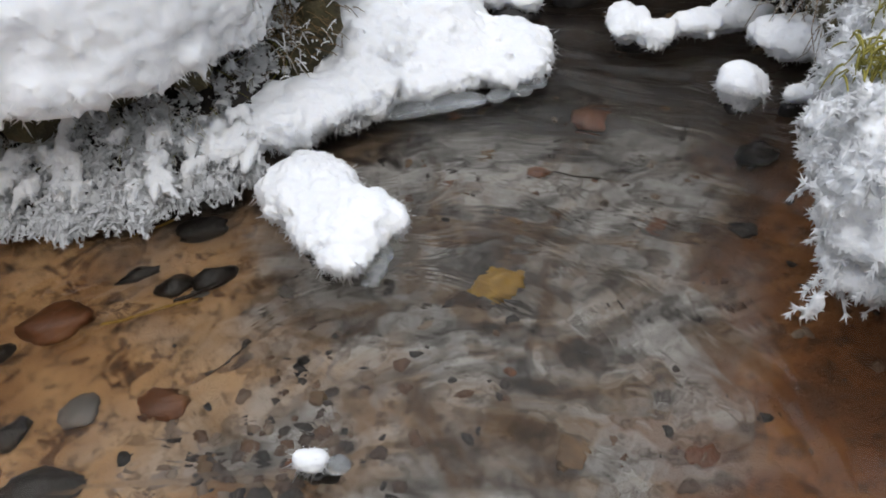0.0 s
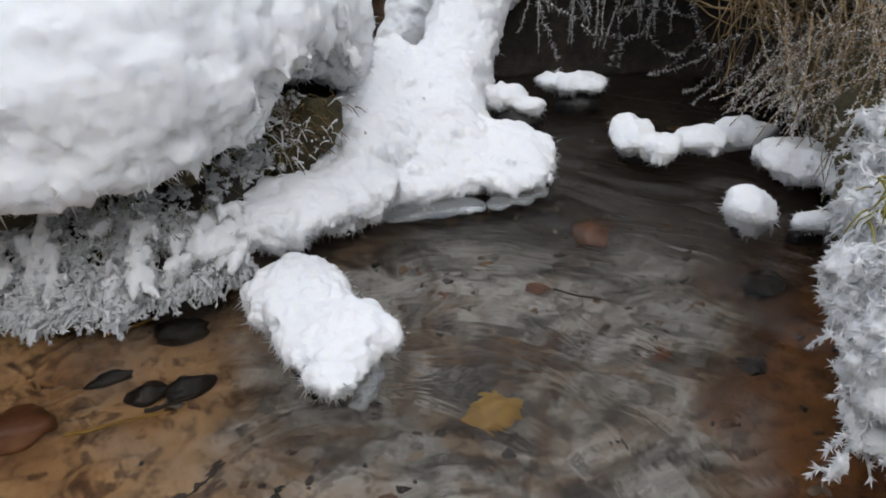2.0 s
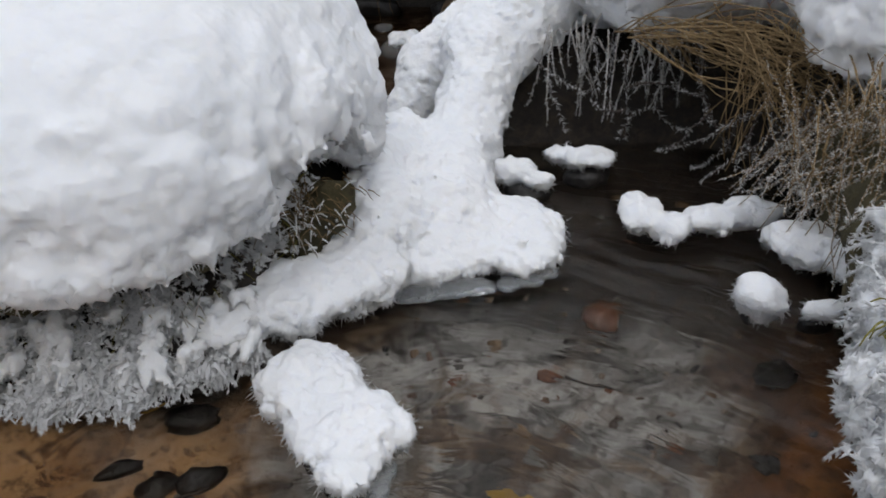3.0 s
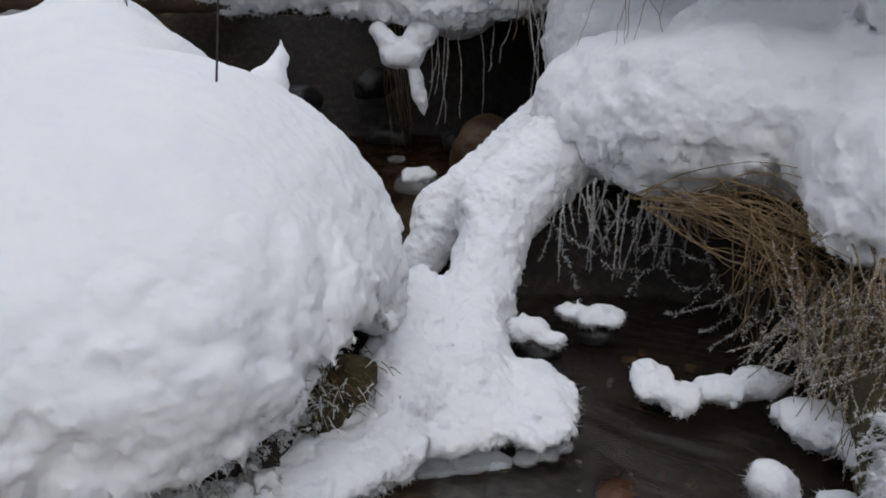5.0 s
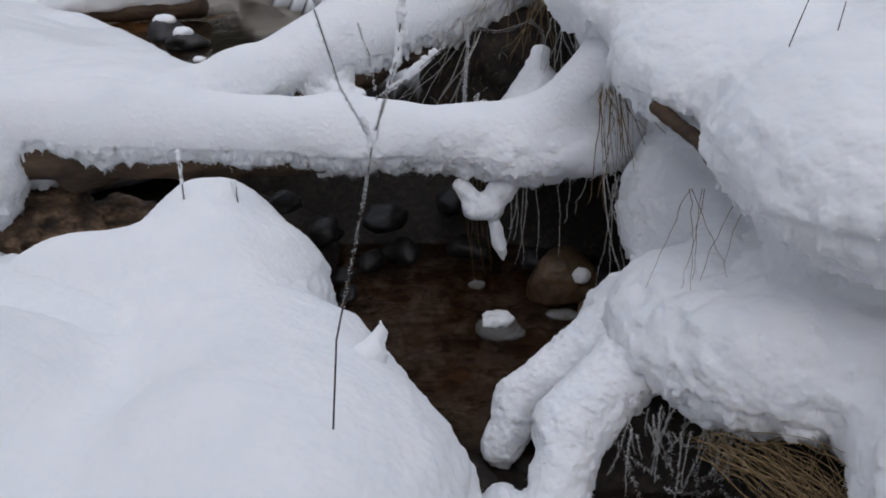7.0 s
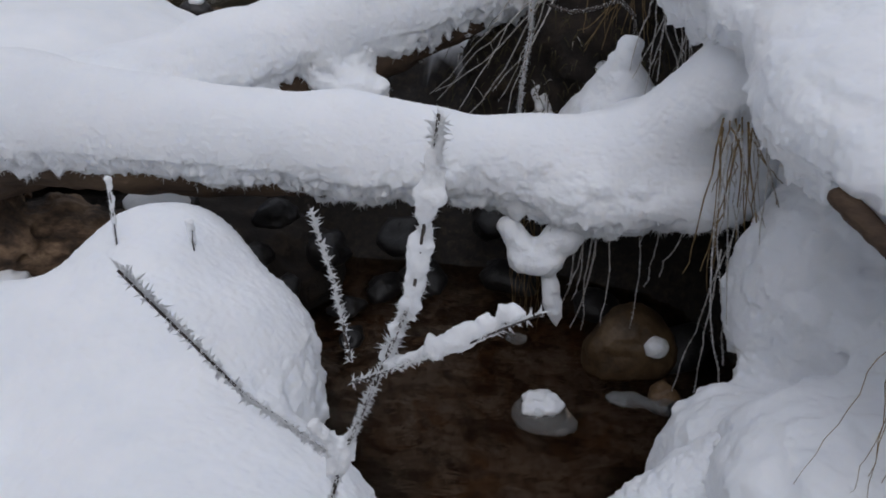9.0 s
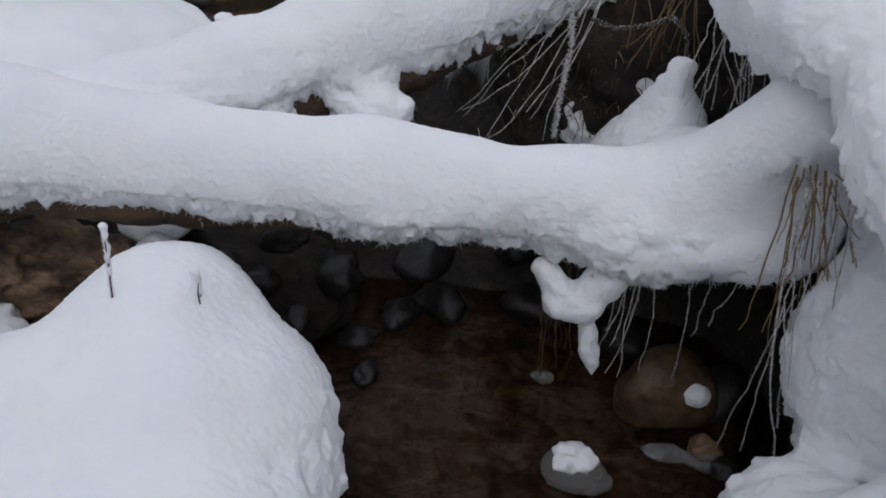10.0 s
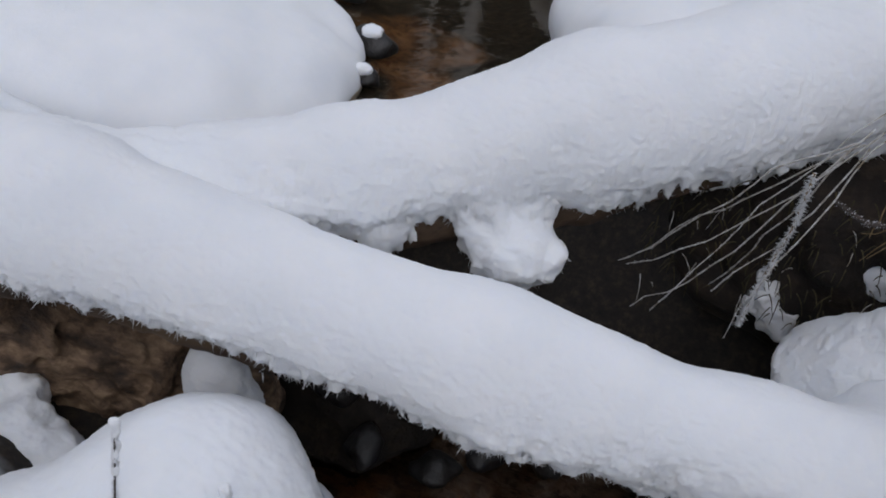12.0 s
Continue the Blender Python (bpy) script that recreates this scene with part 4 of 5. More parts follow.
capped((-0.255, 0.865, 0.0), (0.036, 0.03, 0.03), [("e", (-0.267, 0.865, 0.028), (0.028, 0.022, 0.015))], "small black stone breaking the water", "dab of snow on a small black stone", rough=0.5)
stone((-0.31, 1.50, -0.03), (0.06, 0.10, 0.05), STONE_DARK, "dark rock under a tongue of snow")

# ---- ice ----
def ice(parts, label, step=0.005):
    return lump("ice_rim", parts, step, ICE, k=0.015, waves=((0.006, 22), (0.003, 60)), label=label, category="ice")


ice([("e", (-0.26, 2.04, 0.02), (0.07, 0.045, 0.018)), ("e", (-0.17, 2.03, 0.018), (0.07, 0.04, 0.016)), ("e", (-0.08, 2.05, 0.02), (0.06, 0.04, 0.017)), ("e", (-0.01, 2.06, 0.018), (0.05, 0.035, 0.016))], "clear scalloped ice rim under the snow ledge")
ice([("e", (0.07, 2.07, 0.018), (0.035, 0.03, 0.014)), ("e", (0.13, 2.09, 0.018), (0.035, 0.03, 0.014)), ("e", (0.18, 2.13, 0.02), (0.025, 0.03, 0.014))], "clear ice rim under the rounded snow lobe")
ice([("e", (-0.21, 1.35, 0.014), (0.03, 0.03, 0.012)), ("e", (-0.19, 1.39, 0.018), (0.022, 0.03, 0.012)), ("e", (-0.215, 1.31, 0.012), (0.022, 0.014, 0.009))], "thin clear ice at the tip of the snow tongue", 0.004)
ice([("e", (-0.22, 0.86, 0.02), (0.016, 0.012, 0.01))], "bead of clear ice on a stone", 0.003)
ice([("e", (-0.35, 4.36, 0.06), (0.125, 0.11, 0.085)), ("e", (-0.28, 4.33, 0.055), (0.09, 0.08, 0.035))], "domed clear ice over a stone in the pool", 0.008)
lump("snow_patch", [("e", (-0.345, 4.375, 0.125), (0.085, 0.075, 0.042)), ("e", (-0.37, 4.33, 0.11), (0.05, 0.04, 0.03))], 0.006, SNOW, k=0.03, waves=((0.016, 14), (0.010, 35)), teeth=0.02, label="patch of snow on a dome of ice", category="snow")
ice([("e", (-0.51, 4.88, 0.07), (0.055, 0.04, 0.025))], "glassy ice bell at the end of hanging roots", 0.005)
ice([("e", (0.02, 4.52, 0.07), (0.10, 0.05, 0.025)), ("e", (0.17, 4.50, 0.07), (0.08, 0.05, 0.03)), ("e", (0.30, 4.36, 0.06), (0.06, 0.12, 0.04))], "ragged ice shelf at the foot of the boulder", 0.008)

# ---- pool under the log ----
lump("boulder", [("e", (0.01, 4.82, 0.14), (0.20, 0.15, 0.20), 20), ("e", (-0.06, 4.80, 0.10), (0.14, 0.13, 0.17), -30), ("e", (0.13, 4.84, 0.10), (0.12, 0.12, 0.16))], 0.012, BOULDER, k=0.02, waves=((0.02, 6), (0.012, 15), (0.005, 40)),
     label="rounded brown boulder at the edge of the dark pool", category="boulder")
lump("snow_patch", [("e", (0.14, 4.73, 0.22), (0.04, 0.03, 0.035)), ("e", (0.11, 4.72, 0.21), (0.02, 0.02, 0.02))], 0.006, SNOW, waves=((0.006, 20), (0.004, 50)), label="dab of snow stuck on the boulder", category="snow")
stone((0.17, 4.56, 0.08), (0.06, 0.05, 0.06), STONE_BROWN, "small brown stone beside the boulder")
stone((0.24, 4.47, 0.07), (0.05, 0.05, 0.05), STONE_DARK, "small dark stone beside the boulder")
for x, y, z, s, mat in ((-1.62, 4.78, 0.30, 0.10, STONE_DARK), (-1.80, 4.90, 0.40, 0.10, STONE_DARK), (-2.0, 4.9, 0.45, 0.12, STONE_DARK), (-1.72, 5.0, 0.58, 0.13, STONE_DARK), (-2.2, 4.95, 0.6, 0.13, STONE_DARK),
                        (-1.5, 5.1, 0.35, 0.16, STONE_DARK), (-1.15, 5.3, 0.35, 0.18, STONE_DARK), (-0.7, 5.5, 0.4, 0.2, STONE_DARK), (-1.95, 4.62, 0.12, 0.11, STONE_DARK), (-2.45, 4.5, 0.2, 0.1, STONE_BROWN)):
    tagged(stone((x, y, z - 0.1 * s), (s * 0.85, s * 0.65, s * 0.55), mat, "wet dark stone in the cascade under the log" if mat is STONE_DARK else "brown stone in the bank under the log", turn=rng.uniform(0, 180)), group="cascade stones")
lump("snow_patch", [("e", (-2.03, 4.47, 0.74), (0.10, 0.07, 0.13)), ("e", (-1.98, 4.46, 0.62), (0.13, 0.09, 0.12))], 0.01, SNOW, waves=((0.014, 10), (0.006, 30)), label="grey shaded snow piled under the log", category="snow")
lump("snow_patch", [("e", (-2.2, 4.75, 0.72), (0.16, 0.12, 0.05))], 0.01, SNOW, waves=((0.012, 10), (0.005, 30)), label="grey shaded snow on stones under the log", category="snow")
lump("snow_patch", [("e", (-2.52, 4.08, 0.51), (0.20, 0.14, 0.09)), ("e", (-2.30, 4.10, 0.46), (0.12, 0.1, 0.08)), ("e", (-2.75, 4.2, 0.5), (0.2, 0.2, 0.16))], 0.012, SNOW, waves=((0.03, 8), (0.014, 24)), label="snow on brown stones below the log", category="snow")

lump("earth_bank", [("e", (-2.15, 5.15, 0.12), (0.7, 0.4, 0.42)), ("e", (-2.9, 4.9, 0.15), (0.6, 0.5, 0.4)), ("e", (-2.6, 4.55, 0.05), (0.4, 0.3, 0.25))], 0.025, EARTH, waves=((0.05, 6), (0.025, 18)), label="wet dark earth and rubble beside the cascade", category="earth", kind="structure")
lump("earth_bank", [("e", (-2.62, 4.52, 0.45), (0.50, 0.22, 0.36)), ("e", (-3.1, 4.35, 0.6), (0.5, 0.3, 0.4)), ("e", (-2.15, 4.62, 0.30), (0.25, 0.16, 0.30))], 0.018, RUBBLE, waves=((0.05, 7), (0.045, 16), (0.022, 38)), label="rough brown earth and rotten wood below the log", category="earth", kind="structure")
for x, y, z, a, b, r in ((-2.55, 4.30, 0.60, 0.30, 0.04, 0.020), (-2.75, 4.26, 0.72, 0.34, -0.02, 0.018), (-2.35, 4.38, 0.48, 0.22, 0.03, 0.016), (-2.65, 4.27, 0.52, 0.26, 0.05, 0.015)):
    lump("wood_shard", [("c", (x - a / 2, y, z - b), (x + a / 2, y + 0.06, z + b), r, r * 0.6)], 0.008, BARK, waves=((0.008, 18), (0.005, 50)), label="splinter of wet rotten wood under the log", category="wood", group="rotten wood under the log")
for x, y, s in ((-1.25, 5.2, 0.09), (-1.05, 5.32, 0.12), (-0.6, 5.42, 0.13), (-0.15, 5.25, 0.12), (0.28, 4.95, 0.12), (-1.4, 5.0, 0.07), (-1.3, 4.75, 0.06)):
    tagged(stone((x, y, max(0.06, BED_Z(x, y) + 0.3 * s)), (s * 1.3, s, s * 0.8), STONE_DARK, "wet dark stone in the cascade under the log", turn=rng.uniform(0, 180)), group="cascade stones")

# ---- snow and grass hanging from the log ----
lump("snow_clump", [("c", (-0.545, 4.60, 0.83), (-0.47, 4.575, 0.72), 0.045, 0.065), ("c", (-0.47, 4.575, 0.72), (-0.38, 4.57, 0.72), 0.07, 0.08), ("c", (-0.38, 4.57, 0.73), (-0.29, 4.60, 0.86), 0.075, 0.07),
                    ("c", (-0.38, 4.565, 0.70), (-0.335, 4.555, 0.52), 0.03, 0.036), ("c", (-0.335, 4.555, 0.52), (-0.318, 4.553, 0.40), 0.036, 0.008)],
     0.006, SNOW, k=0.02, waves=((0.012, 13), (0.007, 35)), label="loop of snow hanging on roots below the log", category="snow")


def hanging(name, spots, label, mat, r=0.0025, rimed=0.0, category="grass"):
    """Stalks that hang from one place; spots: pairs of upper and lower ends. The rime on them is a part."""
    base = new(name)
    size = float(np.mean([np.linalg.norm(np.subtract(p, q)) for p, q in spots]))
    paths = [bend(p, q, rng.normal(0, 0.12) * size, 0.022 * size, 10) for p, q in spots]
    if len(paths) > 60:
        v, f = gather([rod(p, r * rng.uniform(0.6, 1.2), r * 0.4, 4) for p in paths])
        tagged(mesh_ob("stalk", v, f, mat, base), kind="stuff")
    else:
        for p in paths:
            v, f = rod(p, r * rng.uniform(0.6, 1.2), r * 0.4, 4)
            mesh_ob("stalk", v, f, mat, base)
    if rimed:
        tagged(rime("rime", paths, 420, rimed, 0.0014, parent=base), kind="stuff")
    return tagged(base, label, category)


def drop(x, y, z, dx, dy, low):
    return ((x, y, z), (x + dx, y + dy, low))


hanging("hanging_roots", [drop(-0.56 + 0.012 * i, 4.70 + 0.02 * (i % 3), 0.86, 0.03 + rng.normal(0, 0.02), 0.16, rng.uniform(0.10, 0.35)) for i in range(12)], "brown grass roots hanging from the log to the water", STRAW, 0.003)
hanging("hanging_grass", [drop(-0.26 + 0.02 * i, 4.62, 0.90, rng.normal(-0.03, 0.03), 0.03, rng.uniform(0.25, 0.6)) for i in range(7)], "pale rimed grass hanging from the log", FROSTED_STRAW, 0.0035, 0.008)
hanging("hanging_grass", [drop(-0.02, 4.60, 0.92, 0.01, 0.0, 0.42), drop(0.06, 4.6, 0.92, -0.01, 0.02, 0.62), drop(0.16, 4.6, 0.93, -0.08, 0.0, 0.66), drop(0.30, 4.45, 0.95, -0.1, 0.0, 0.2), drop(0.27, 4.45, 0.9, 0.03, 0.0, 0.2)], "single rimed stalks hanging under the log", FROSTED_STRAW, 0.003, 0.009)
hanging("hanging_grass", [drop(0.22 + rng.uniform(-0.05, 0.10), 4.44 + rng.uniform(-0.05, 0.08), 1.40, rng.uniform(-0.06, 0.24), rng.uniform(-0.2, 0.05), rng.uniform(0.55, 1.25)) for _ in range(16)], "dry pale grass tuft hanging from the snow bank edge", STRAW, 0.0038)
hanging("hanging_grass", [drop(0.22 + rng.uniform(-0.03, 0.12), 4.36 + rng.uniform(-0.05, 0.1), 1.40, rng.uniform(0.02, 0.2), rng.uniform(-0.1, 0.0), rng.uniform(0.3, 0.8)) for _ in range(9)], "rimed stalks hanging from the snow bank edge", FROSTED_STRAW, 0.0035, 0.010)
hanging("hanging_grass", [((-0.42 + rng.uniform(-0.08, 0.08), 5.50, 1.75 + rng.uniform(-0.1, 0.05)), (rng.uniform(-1.1, -0.55), rng.uniform(5.1, 5.4), rng.uniform(0.95, 1.3))) for _ in range(8)], "rimed grass stalks slanting down from the trunk end", FROSTED_STRAW, 0.003, 0.006)
hanging("hanging_grass", [((rng.uniform(-0.35, 0.0), 5.55, 1.85), (rng.uniform(-0.4, 0.05), 5.45, rng.uniform(1.3, 1.6))) for _ in range(16)], "brown grass roots in the dark hollow", STRAW, 0.004)
hanging("hanging_grass", [((0.05 + rng.uniform(-0.1, 0.1), 5.2, 1.72), (0.12 + rng.uniform(-0.25, 0.1), 5.05, rng.uniform(1.15, 1.5))) for _ in range(14)], "rimed roots at the side of the hollow", FROSTED_STRAW, 0.004, 0.008)
strand = [(-0.56, 5.33, 1.62), (-0.55, 5.31, 1.45), (-0.57, 5.27, 1.25), (-0.58, 5.24, 1.08)]
frosted = new("frosted_stalk")
tagged(frosted, "stalk thickly coated with frost hanging in the hollow", "frosted stalk")
v, f = rod(strand, 0.006, 0.004)
mesh_ob("stalk", v, f, STRAW, frosted)
rime("rime", [strand, strand], 1100, 0.02, 0.004, parent=frosted)

arch = [(-0.48, 5.3, 1.57), (-0.38, 5.28, 1.545), (-0.28, 5.3, 1.56), (-0.17, 5.3, 1.60), (-0.11, 5.3, 1.54), (-0.09, 5.3, 1.44)]
bow = new("frosted_twig")
tagged(bow, "arched twig furred with frost over the hollow", "twig")
v, f = rod(arch, 0.009, 0.006)
mesh_ob("twig", v, f, TWIG, bow)
tagged(rime("rime", [arch, arch], 900, 0.012, 0.003, parent=bow), kind="stuff")
blades("hollow_moss", 320, lambda: (rng.uniform(-0.95, 0.25), rng.uniform(5.4, 5.6), rng.uniform(1.0, 1.5)), lambda: (rng.normal(0, 0.6), -0.6, rng.normal(0, 0.5)), 0.045, 0.003, MOSS, "dark green moss and leaves in the hollow", "moss", "stuff", 0.9)
blades("hollow_frost", 36, lambda: (rng.uniform(-0.95, 0.25), rng.uniform(5.35, 5.6), rng.uniform(0.95, 1.45)), lambda: (rng.normal(0, 0.6), -0.6, rng.normal(0, 0.5)), 0.05, 0.0022, FROSTED_STRAW, "rimed leaves in the dark hollow", "frost", "stuff", 0.9)

# ---- hollow under the right bank ----
hanging("hanging_roots", [drop(rng.uniform(0.15, 0.8), rng.uniform(2.95, 3.15), rng.uniform(0.42, 0.5), rng.normal(0, 0.06), rng.uniform(-0.05, 0.05), rng.uniform(0.12, 0.36)) for _ in range(46)], "rimed roots hanging in the dark hollow of the bank", FROSTED_STRAW, 0.003, 0.013, "roots")
hanging("frosted_branch", [((0.475, 2.84, 0.42), (0.52, 2.98, 0.07)), ((0.50, 2.90, 0.28), (0.68, 2.92, 0.26)), ((0.51, 2.93, 0.2), (0.40, 2.9, 0.24))], "upright branch furred with frost in the hollow", TWIG, 0.007, 0.018, "branch")
hanging("frosted_branch", [((0.86, 2.62, 0.30), (0.58, 2.72, 0.12)), ((0.80, 2.64, 0.27), (0.66, 2.66, 0.08)), ((0.95, 2.45, 0.35), (0.66, 2.55, 0.09)), ((0.90, 2.4, 0.36), (0.74, 2.42, 0.1))], "drooping twigs furred with frost over the water", TWIG, 0.005, 0.016, "branch")
hanging("frosted_branch", [((0.70, 2.86, 0.45), (0.74, 2.72, 0.20)), ((0.72, 2.80, 0.32), (0.86, 2.70, 0.10)), ((0.74, 2.74, 0.24), (0.60, 2.66, 0.15)), ((0.73, 2.78, 0.30), (0.62, 2.74, 0.34))], "forked twig furred with frost under the snow edge", TWIG, 0.005, 0.014, "branch")
hanging("frosted_branch", [((0.92, 2.66, 0.44), (0.76, 2.50, 0.16)), ((0.86, 2.60, 0.34), (0.94, 2.46, 0.12)), ((0.82, 2.56, 0.27), (0.70, 2.56, 0.22)), ((0.80, 2.54, 0.22), (0.82, 2.42, 0.08))], "leaning twig thickly coated with frost feathers", TWIG, 0.006, 0.016, "branch")
hanging("frosted_branch", [((0.20, 3.02, 0.36), (0.36, 2.94, 0.26)), ((0.24, 3.0, 0.30), (0.30, 2.92, 0.12)), ((0.60, 2.96, 0.22), (0.74, 2.90, 0.12)), ((0.58, 2.96, 0.18), (0.50, 2.9, 0.11)), ((0.40, 3.0, 0.44), (0.42, 2.96, 0.26))], "small frost-feathered twigs in the dark hollow", TWIG, 0.004, 0.02, "branch")
hanging("dry_grass_tuft", [((rng.uniform(0.72, 1.15), rng.uniform(2.45, 2.85), rng.uniform(0.45, 0.58)), (rng.uniform(0.68, 1.1), rng.uniform(2.35, 2.7), rng.uniform(0.12, 0.42))) for _ in range(58)], "tangled dry straw grass hanging under the snow bank", STRAW, 0.0028)
hanging("dry_grass_tuft", [((rng.uniform(0.45, 0.8), rng.uniform(2.8, 2.95), rng.uniform(0.44, 0.52)), (rng.uniform(0.8, 1.1), rng.uniform(2.3, 2.6), rng.uniform(0.35, 0.55))) for _ in range(70)], "straw grass pressed flat under the snow edge", STRAW, 0.0028)
hanging("frosted_grass_tuft", [((rng.uniform(0.8, 1.1), rng.uniform(2.05, 2.6), rng.uniform(0.3, 0.5)), (rng.uniform(0.72, 1.0), rng.uniform(2.0, 2.5), rng.uniform(0.05, 0.25))) for _ in range(90)], "grass furred with frost on the bank", STRAW, 0.003, 0.010)

hanging("frosted_grass_tuft", [((rng.uniform(0.9, 1.15), rng.uniform(1.8, 2.35), rng.uniform(0.38, 0.56)), (rng.uniform(0.8, 0.98), rng.uniform(1.75, 2.25), rng.uniform(0.08, 0.35))) for _ in range(110)], "pale grass furred with frost over the bank turf", STRAW, 0.003, 0.009)
# ---- frosted shrub ----
lump("bank_turf", [("e", (1.05, 1.5, 0.16), (0.26, 0.75, 0.30)), ("e", (1.02, 0.9, 0.14), (0.24, 0.35, 0.26)), ("e", (1.15, 2.2, 0.2), (0.25, 0.4, 0.25))], 0.02, MOSS, waves=((0.03, 8), (0.012, 25)), label="mossy turf of the bank behind the frosted shrub", category="turf", kind="structure")
shrub = new("frosted_shrub")
tagged(shrub, "low shrub with drooping fronds thickly coated in white frost", "shrub")
body = lump("snow_body", [("e", (0.74, 1.22, 0.25), (0.17, 0.16, 0.15)), ("e", (0.80, 1.40, 0.24), (0.15, 0.16, 0.16)), ("e", (0.90, 1.62, 0.25), (0.13, 0.22, 0.16)), ("e", (0.62, 1.14, 0.24), (0.07, 0.07, 0.10)), ("e", (0.70, 1.10, 0.17), (0.13, 0.06, 0.08)), ("e", (0.88, 1.05, 0.2), (0.15, 0.14, 0.13)), ("c", (0.60, 1.12, 0.16), (0.505, 1.05, 0.065), 0.026, 0.012)],
            0.009, SNOW, k=0.04, waves=((0.02, 14), (0.012, 40)), billow=(0.05, 18, lambda p: 1.0), parent=shrub, label="caked frost inside the shrub")
me = body.data
c, nr = np.zeros(len(me.polygons) * 3), np.zeros(len(me.polygons) * 3)
me.polygons.foreach_get("center", c)
me.polygons.foreach_get("normal", nr)
c, nr = c.reshape(-1, 3), nr.reshape(-1, 3)
ok = np.flatnonzero((nr[:, 0] < 0.5) & (nr[:, 1] < 0.6))
fronds = []
for i in rng.choice(ok, 520):
    way = nr[i] + rng.normal(0, 0.45, 3) + (-0.1, -0.1, -0.9)
    tip = c[i] + way / np.linalg.norm(way) * rng.uniform(0.02, 0.06)
    tip[0] = max(tip[0], 0.475 + 0.42 * (tip[1] - 1.1) + rng.uniform(-0.005, 0.02))
    tip[2] = max(tip[2], 0.03)
    fronds.append(bend(c[i] - 0.008 * nr[i], tip, -0.006, 0.004, 4))
v, f = gather([rod(p, 0.0045, 0.002, 4) for p in fronds])
tagged(mesh_ob("frond", v, f, SNOW, shrub), "frond thickly coated in white frost", kind="stuff")
at = np.concatenate([np.repeat(p[1:], 9, 0) for p in fronds])
way = np.concatenate([np.repeat(np.diff(p, axis=0) / 0.015, 9, 0) for p in fronds]) + rng.normal(0, 0.8, at.shape)
v, f = needles(at, way, rng.uniform(0.008, 0.02, len(at)), 0.0028)
tagged(grown_on(mesh_ob("rime", v, f, FROST, shrub), np.array((-0.35, -0.4, 0.8)) + rng.normal(0, 0.35, at.shape)), "feathery frost spikes", kind="stuff")
pick = rng.choice(ok, 16000)
v, f = needles(c[pick], nr[pick] + rng.normal(0, 0.7, (16000, 3)) + (0, 0, -0.4), rng.uniform(0.006, 0.018, 16000), 0.0026)
tagged(grown_on(mesh_ob("rime", v, f, FROST, shrub), nr[pick] + (0, 0, 0.3)), "short frost crystals", kind="stuff")
for x, y, z, n in ((0.675, 1.32, 0.39, 70), (0.74, 1.34, 0.37, 90), (0.73, 1.22, 0.34, 60), (0.84, 1.62, 0.36, 60)):
    blades("green_grass", n, lambda: (rng.normal(x, 0.022), rng.normal(y, 0.025), rng.normal(z, 0.015)), lambda: (rng.normal(-0.5, 0.7), rng.normal(-0.6, 0.6), 0.4), 0.042, 0.003, GREEN, "yellow-green grass blades sticking out of the frost", "grass", "", 0.8)

# ---- dry plant on the snow bank ----
plant = new("dry_plant")
tagged(plant, "tall dark dry plant stem with frosted twigs standing in the snow", "plant")
stem = np.array([(-0.69, 2.231, 0.95), (-0.64, 2.23, 1.30), (-0.530, 2.23, 1.69), (-0.486, 2.23, 1.87), (-0.448, 2.23, 1.97), (-0.411, 2.235, 2.07), (-0.397, 2.235, 2.16), (-0.388, 2.235, 2.235)])
v, f = rod(stem, 0.0032, 0.0015)
mesh_ob("stem", v, f, TWIG, plant)
shoots = [[(-0.492, 2.23, 1.87), (-0.53, 2.14, 2.02), (-0.537, 2.03, 2.21)], [(-0.47, 2.23, 1.97), (-0.39, 2.22, 2.02), (-0.30, 2.20, 2.09)], [(-0.47, 2.235, 1.99), (-0.482, 2.24, 2.07), (-0.497, 2.24, 2.14)]]
for s in shoots:
    v, f = rod(bend(s[0], s[1], 0, 0.002, 4).tolist() + bend(s[1], s[2], 0, 0.002, 4)[1:].tolist(), 0.0016, 0.0009)
    mesh_ob("twig", v, f, TWIG, plant)
tagged(rime("rime", [stem[1:6], stem[2:5]] + [np.array(s) for s in shoots], 1700, 0.0075, 0.0016, parent=plant), kind="stuff")
tufts = [[(-0.490, 2.236, 1.86), (-0.477, 2.236, 1.90), 0.010, 0.007], [(-0.437, 2.238, 2.0), (-0.411, 2.24, 2.07), 0.004, 0.0085], [(-0.411, 2.24, 2.07), (-0.404, 2.24, 2.12), 0.006, 0.010],
         [(-0.404, 2.24, 2.12), (-0.398, 2.24, 2.155), 0.0095, 0.005], [(-0.397, 2.238, 2.165), (-0.387, 2.237, 2.225), 0.0095, 0.003], [(-0.44, 2.235, 1.985), (-0.32, 2.21, 2.08), 0.006, 0.008],
         [(-0.497, 2.232, 1.845), (-0.488, 2.232, 1.875), 0.005, 0.013], [(-0.488, 2.232, 1.875), (-0.505, 2.21, 1.93), 0.012, 0.004]]
for group in (tufts[:1] + tufts[6:], tufts[1:5], tufts[5:6]):
    lump("snow_coat", [("c", *t) for t in group], 0.0025, SNOW, k=0.004, waves=((0.006, 60), (0.0035, 140)), parent=plant, label="clinging white snow")
tagged(rime("rime", [np.array([(-0.437, 2.238, 2.0), (-0.411, 2.24, 2.07), (-0.397, 2.24, 2.165), (-0.387, 2.237, 2.23)])], 6000, 0.012, 0.0014, parent=plant), kind="stuff")


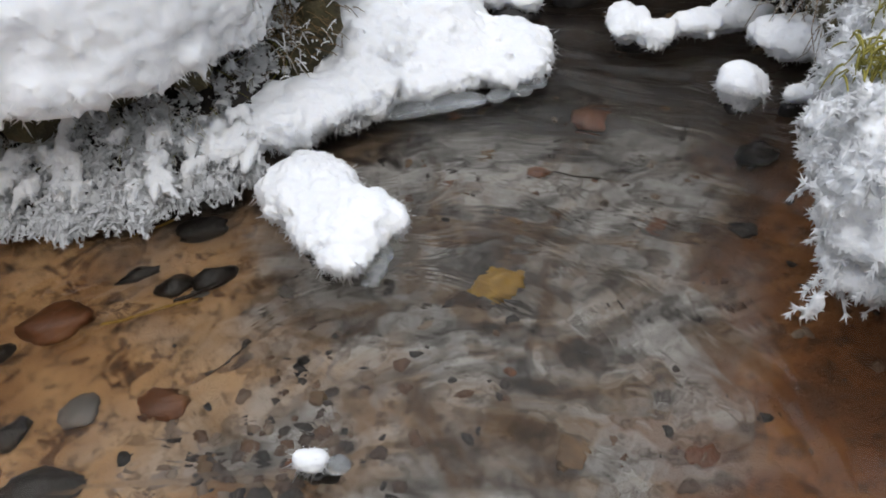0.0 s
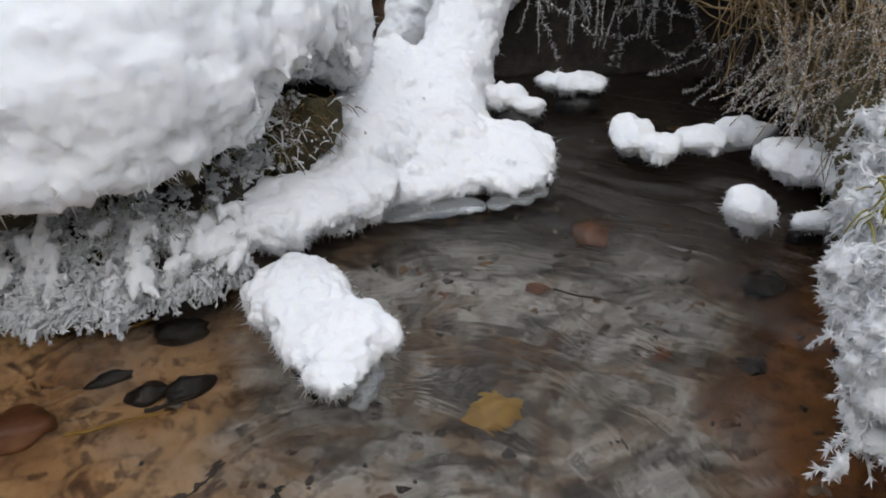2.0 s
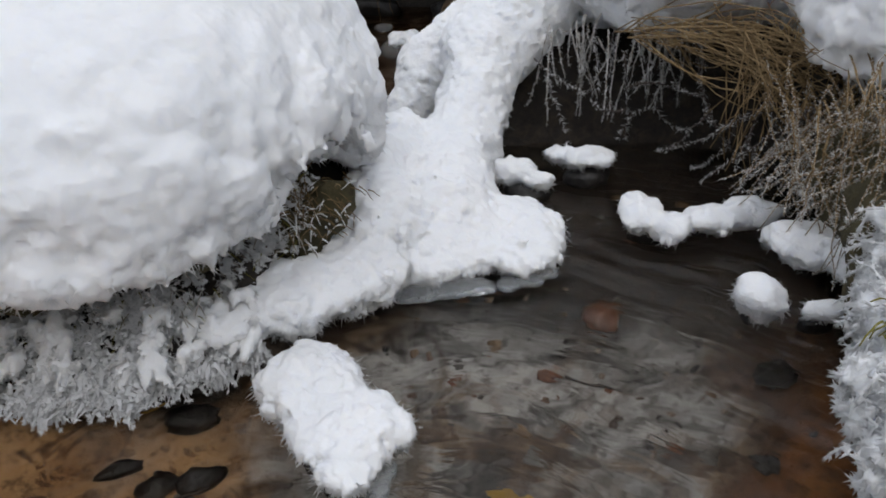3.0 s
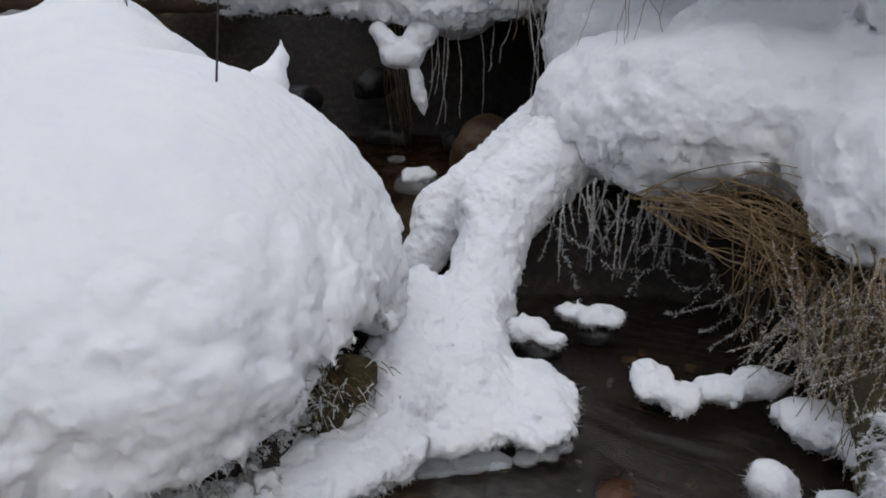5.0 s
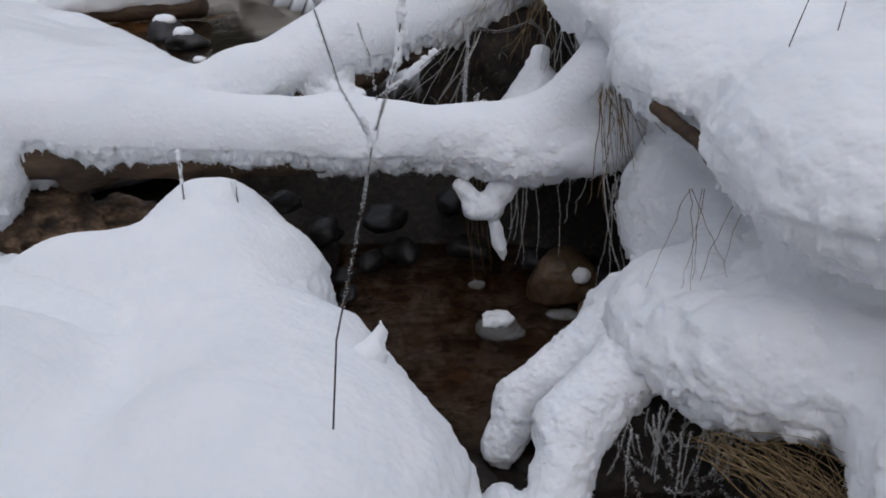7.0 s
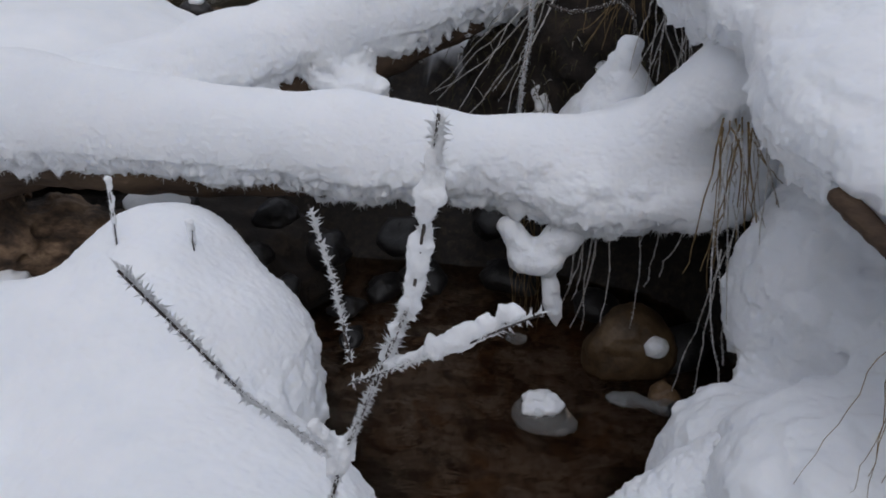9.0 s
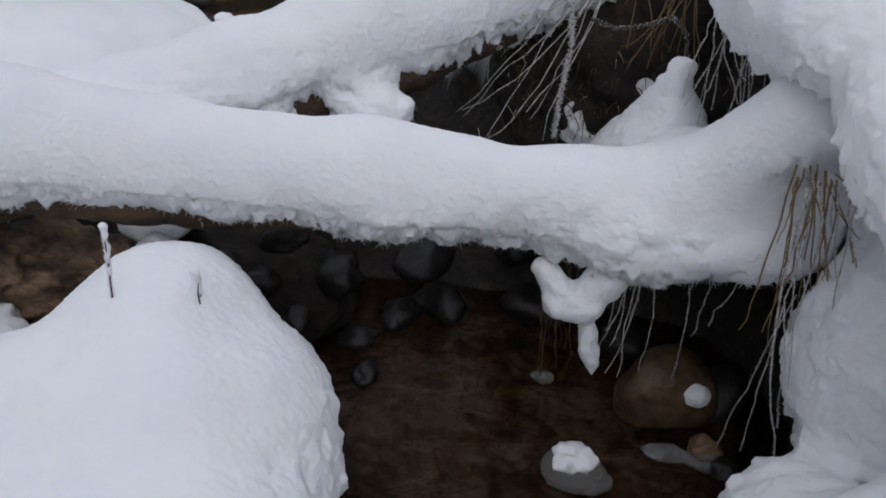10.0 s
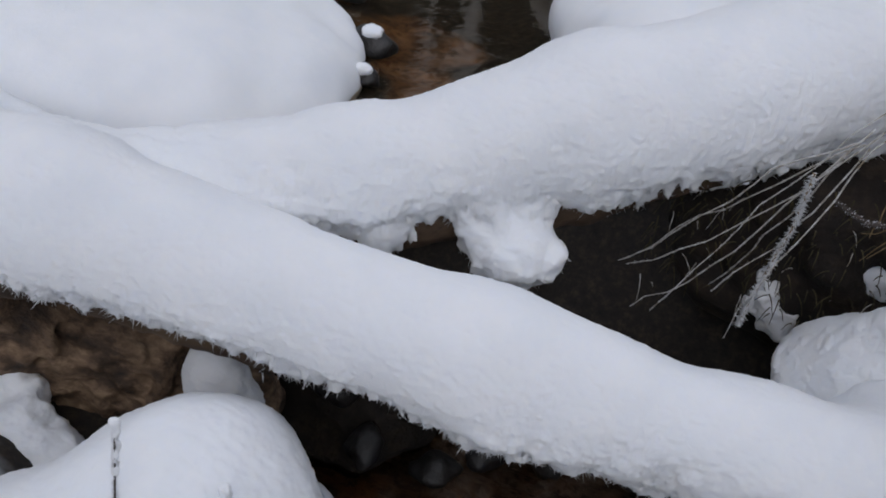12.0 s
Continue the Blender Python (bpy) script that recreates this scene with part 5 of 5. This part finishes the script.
def twig(points, label, r=0.003):
    v, f = rod(np.array(points), r, r * 0.6)
    return tagged(mesh_ob("twig", v, f, TWIG), label, "twig")


def frost_stick(a, b, r, label):
    base = new("frosted_stick")
    tagged(base, label, "twig")
    v, f = rod(bend(a, b, 0, 0.002, 6), 0.003, 0.002)
    mesh_ob("twig", v, f, TWIG, base)
    mid = np.array(a) * 0.45 + np.array(b) * 0.55
    lump("snow_coat", [("c", tuple(mid), tuple(b), r * 0.5, r * 0.8)], 0.004, SNOW, waves=((0.007, 40), (0.004, 90)), parent=base)
    tagged(rime("rime", [np.array([a, b]), np.array([mid, b])], 2600, 0.011, 0.0016, parent=base), kind="stuff")


lump("snow_patch", [("c", (-0.76, 2.74, 0.77), (-0.70, 2.78, 0.885), 0.12, 0.06), ("c", (-0.70, 2.78, 0.885), (-0.657, 2.812, 0.97), 0.06, 0.018), ("c", (-0.657, 2.812, 0.97), (-0.648, 2.815, 1.02), 0.018, 0.006)], 0.009, SNOW, k=0.03,
     waves=((0.008, 14), (0.005, 35)), label="pointed crest of snow at the bank edge", category="snow")
frost_stick((-1.775, 3.77, 1.00), (-1.775, 3.82, 1.315), 0.014, "short stick coated with snow on the bank crest")
frost_stick((-1.56, 3.90, 0.98), (-1.565, 3.905, 1.13), 0.022, "stub capped with snow on the bank crest")
twig([(-1.545, 3.87, 1.0), (-1.55, 3.875, 1.08), (-1.54, 3.87, 1.12)], "tiny dark twig poking out of the snow")
twig([(0.72, 3.3, 1.66), (0.75, 3.3, 1.85), (0.80, 3.3, 2.02)], "thin bent twig standing in the snow bank")
twig([(0.87, 3.3, 1.70), (0.88, 3.28, 1.80), (0.91, 3.3, 1.98)], "thin forked twig standing in the snow bank")
twig([(0.42, 4.30, 0.55), (0.50, 4.28, 0.72), (0.56, 4.26, 0.80)], "broken twig in the snow slope")
lump("branch", [("c", (0.36, 3.62, 1.54), (0.58, 3.42, 1.40), 0.03, 0.028), ("c", (0.58, 3.42, 1.40), (0.8, 3.4, 1.38), 0.028, 0.03)], 0.008, BARK, waves=((0.005, 20), (0.003, 50)), label="brown broken branch end under the snow", category="branch")
hanging("snow_grass", [((0.50 + rng.uniform(-0.1, 0.2), 3.35, 1.30), (0.42 + rng.uniform(-0.12, 0.3), 3.25, rng.uniform(0.80, 1.05))) for _ in range(7)], "thin grey grass stalks hanging in the snow hollow", STRAW, 0.0018)

# ---- far pool ----
for x, y, s in ((-2.60, 6.50, 0.10), (-3.02, 7.05, 0.10), (-2.45, 6.15, 0.07), (-3.6, 8.1, 0.16), (-4.0, 8.6, 0.2)):
    stone((x, y, 0.99), (s * 1.2, s, s * 0.8), STONE_DARK, "dark stone in the far shallow water")
    lump("snow_patch", [("e", (x + 0.01, y - 0.02, 0.99 + 0.75 * s), (s * 0.6, s * 0.5, s * 0.35))], 0.012, SNOW, waves=((0.012, 12), (0.006, 30)), label="small cap of snow on a far stone", category="snow", group="snow on stones")
lump("snow_layer", [("c", (-6.6, 9.6, 1.25), (-4.2, 9.7, 1.28), 0.2, 0.18)], 0.03, SNOW, waves=((0.03, 4), (0.015, 12)), label="snow on a far log across the stream", category="snow")
lump("log", [("c", (-6.8, 9.6, 1.12), (-4.1, 9.7, 1.12), 0.15, 0.14)], 0.03, BARK, waves=((0.01, 8),), label="far log across the stream under snow", category="log")

# ---- distant forest ----
spires = []
for i in range(260):
    ang, rad = 2 * math.pi * (i + rng.random()) / 260, rng.uniform(30, 62)
    h, w = rng.uniform(14, 32), rng.uniform(1.6, 3.0)
    for t0, t1, s in ((0.08, 0.5, 1.0), (0.3, 0.75, 0.72), (0.55, 1.0, 0.45)):
        spires.append(rod([(rad * math.cos(ang), rad * math.sin(ang), 1.5 + h * t0), (rad * math.cos(ang), rad * math.sin(ang), 1.5 + h * t1)], w * s, 0.1, 7))
    spires.append(rod([(rad * math.cos(ang), rad * math.sin(ang), 0.5), (rad * math.cos(ang), rad * math.sin(ang), 1.5 + h * 0.3)], 0.35, 0.25, 6))
v, f = gather(spires)
tagged(mesh_ob("far_woods", v, f, CONIFER, smooth=False), "dark conifer forest dusted with snow in the distance", "forest", kind="stuff")
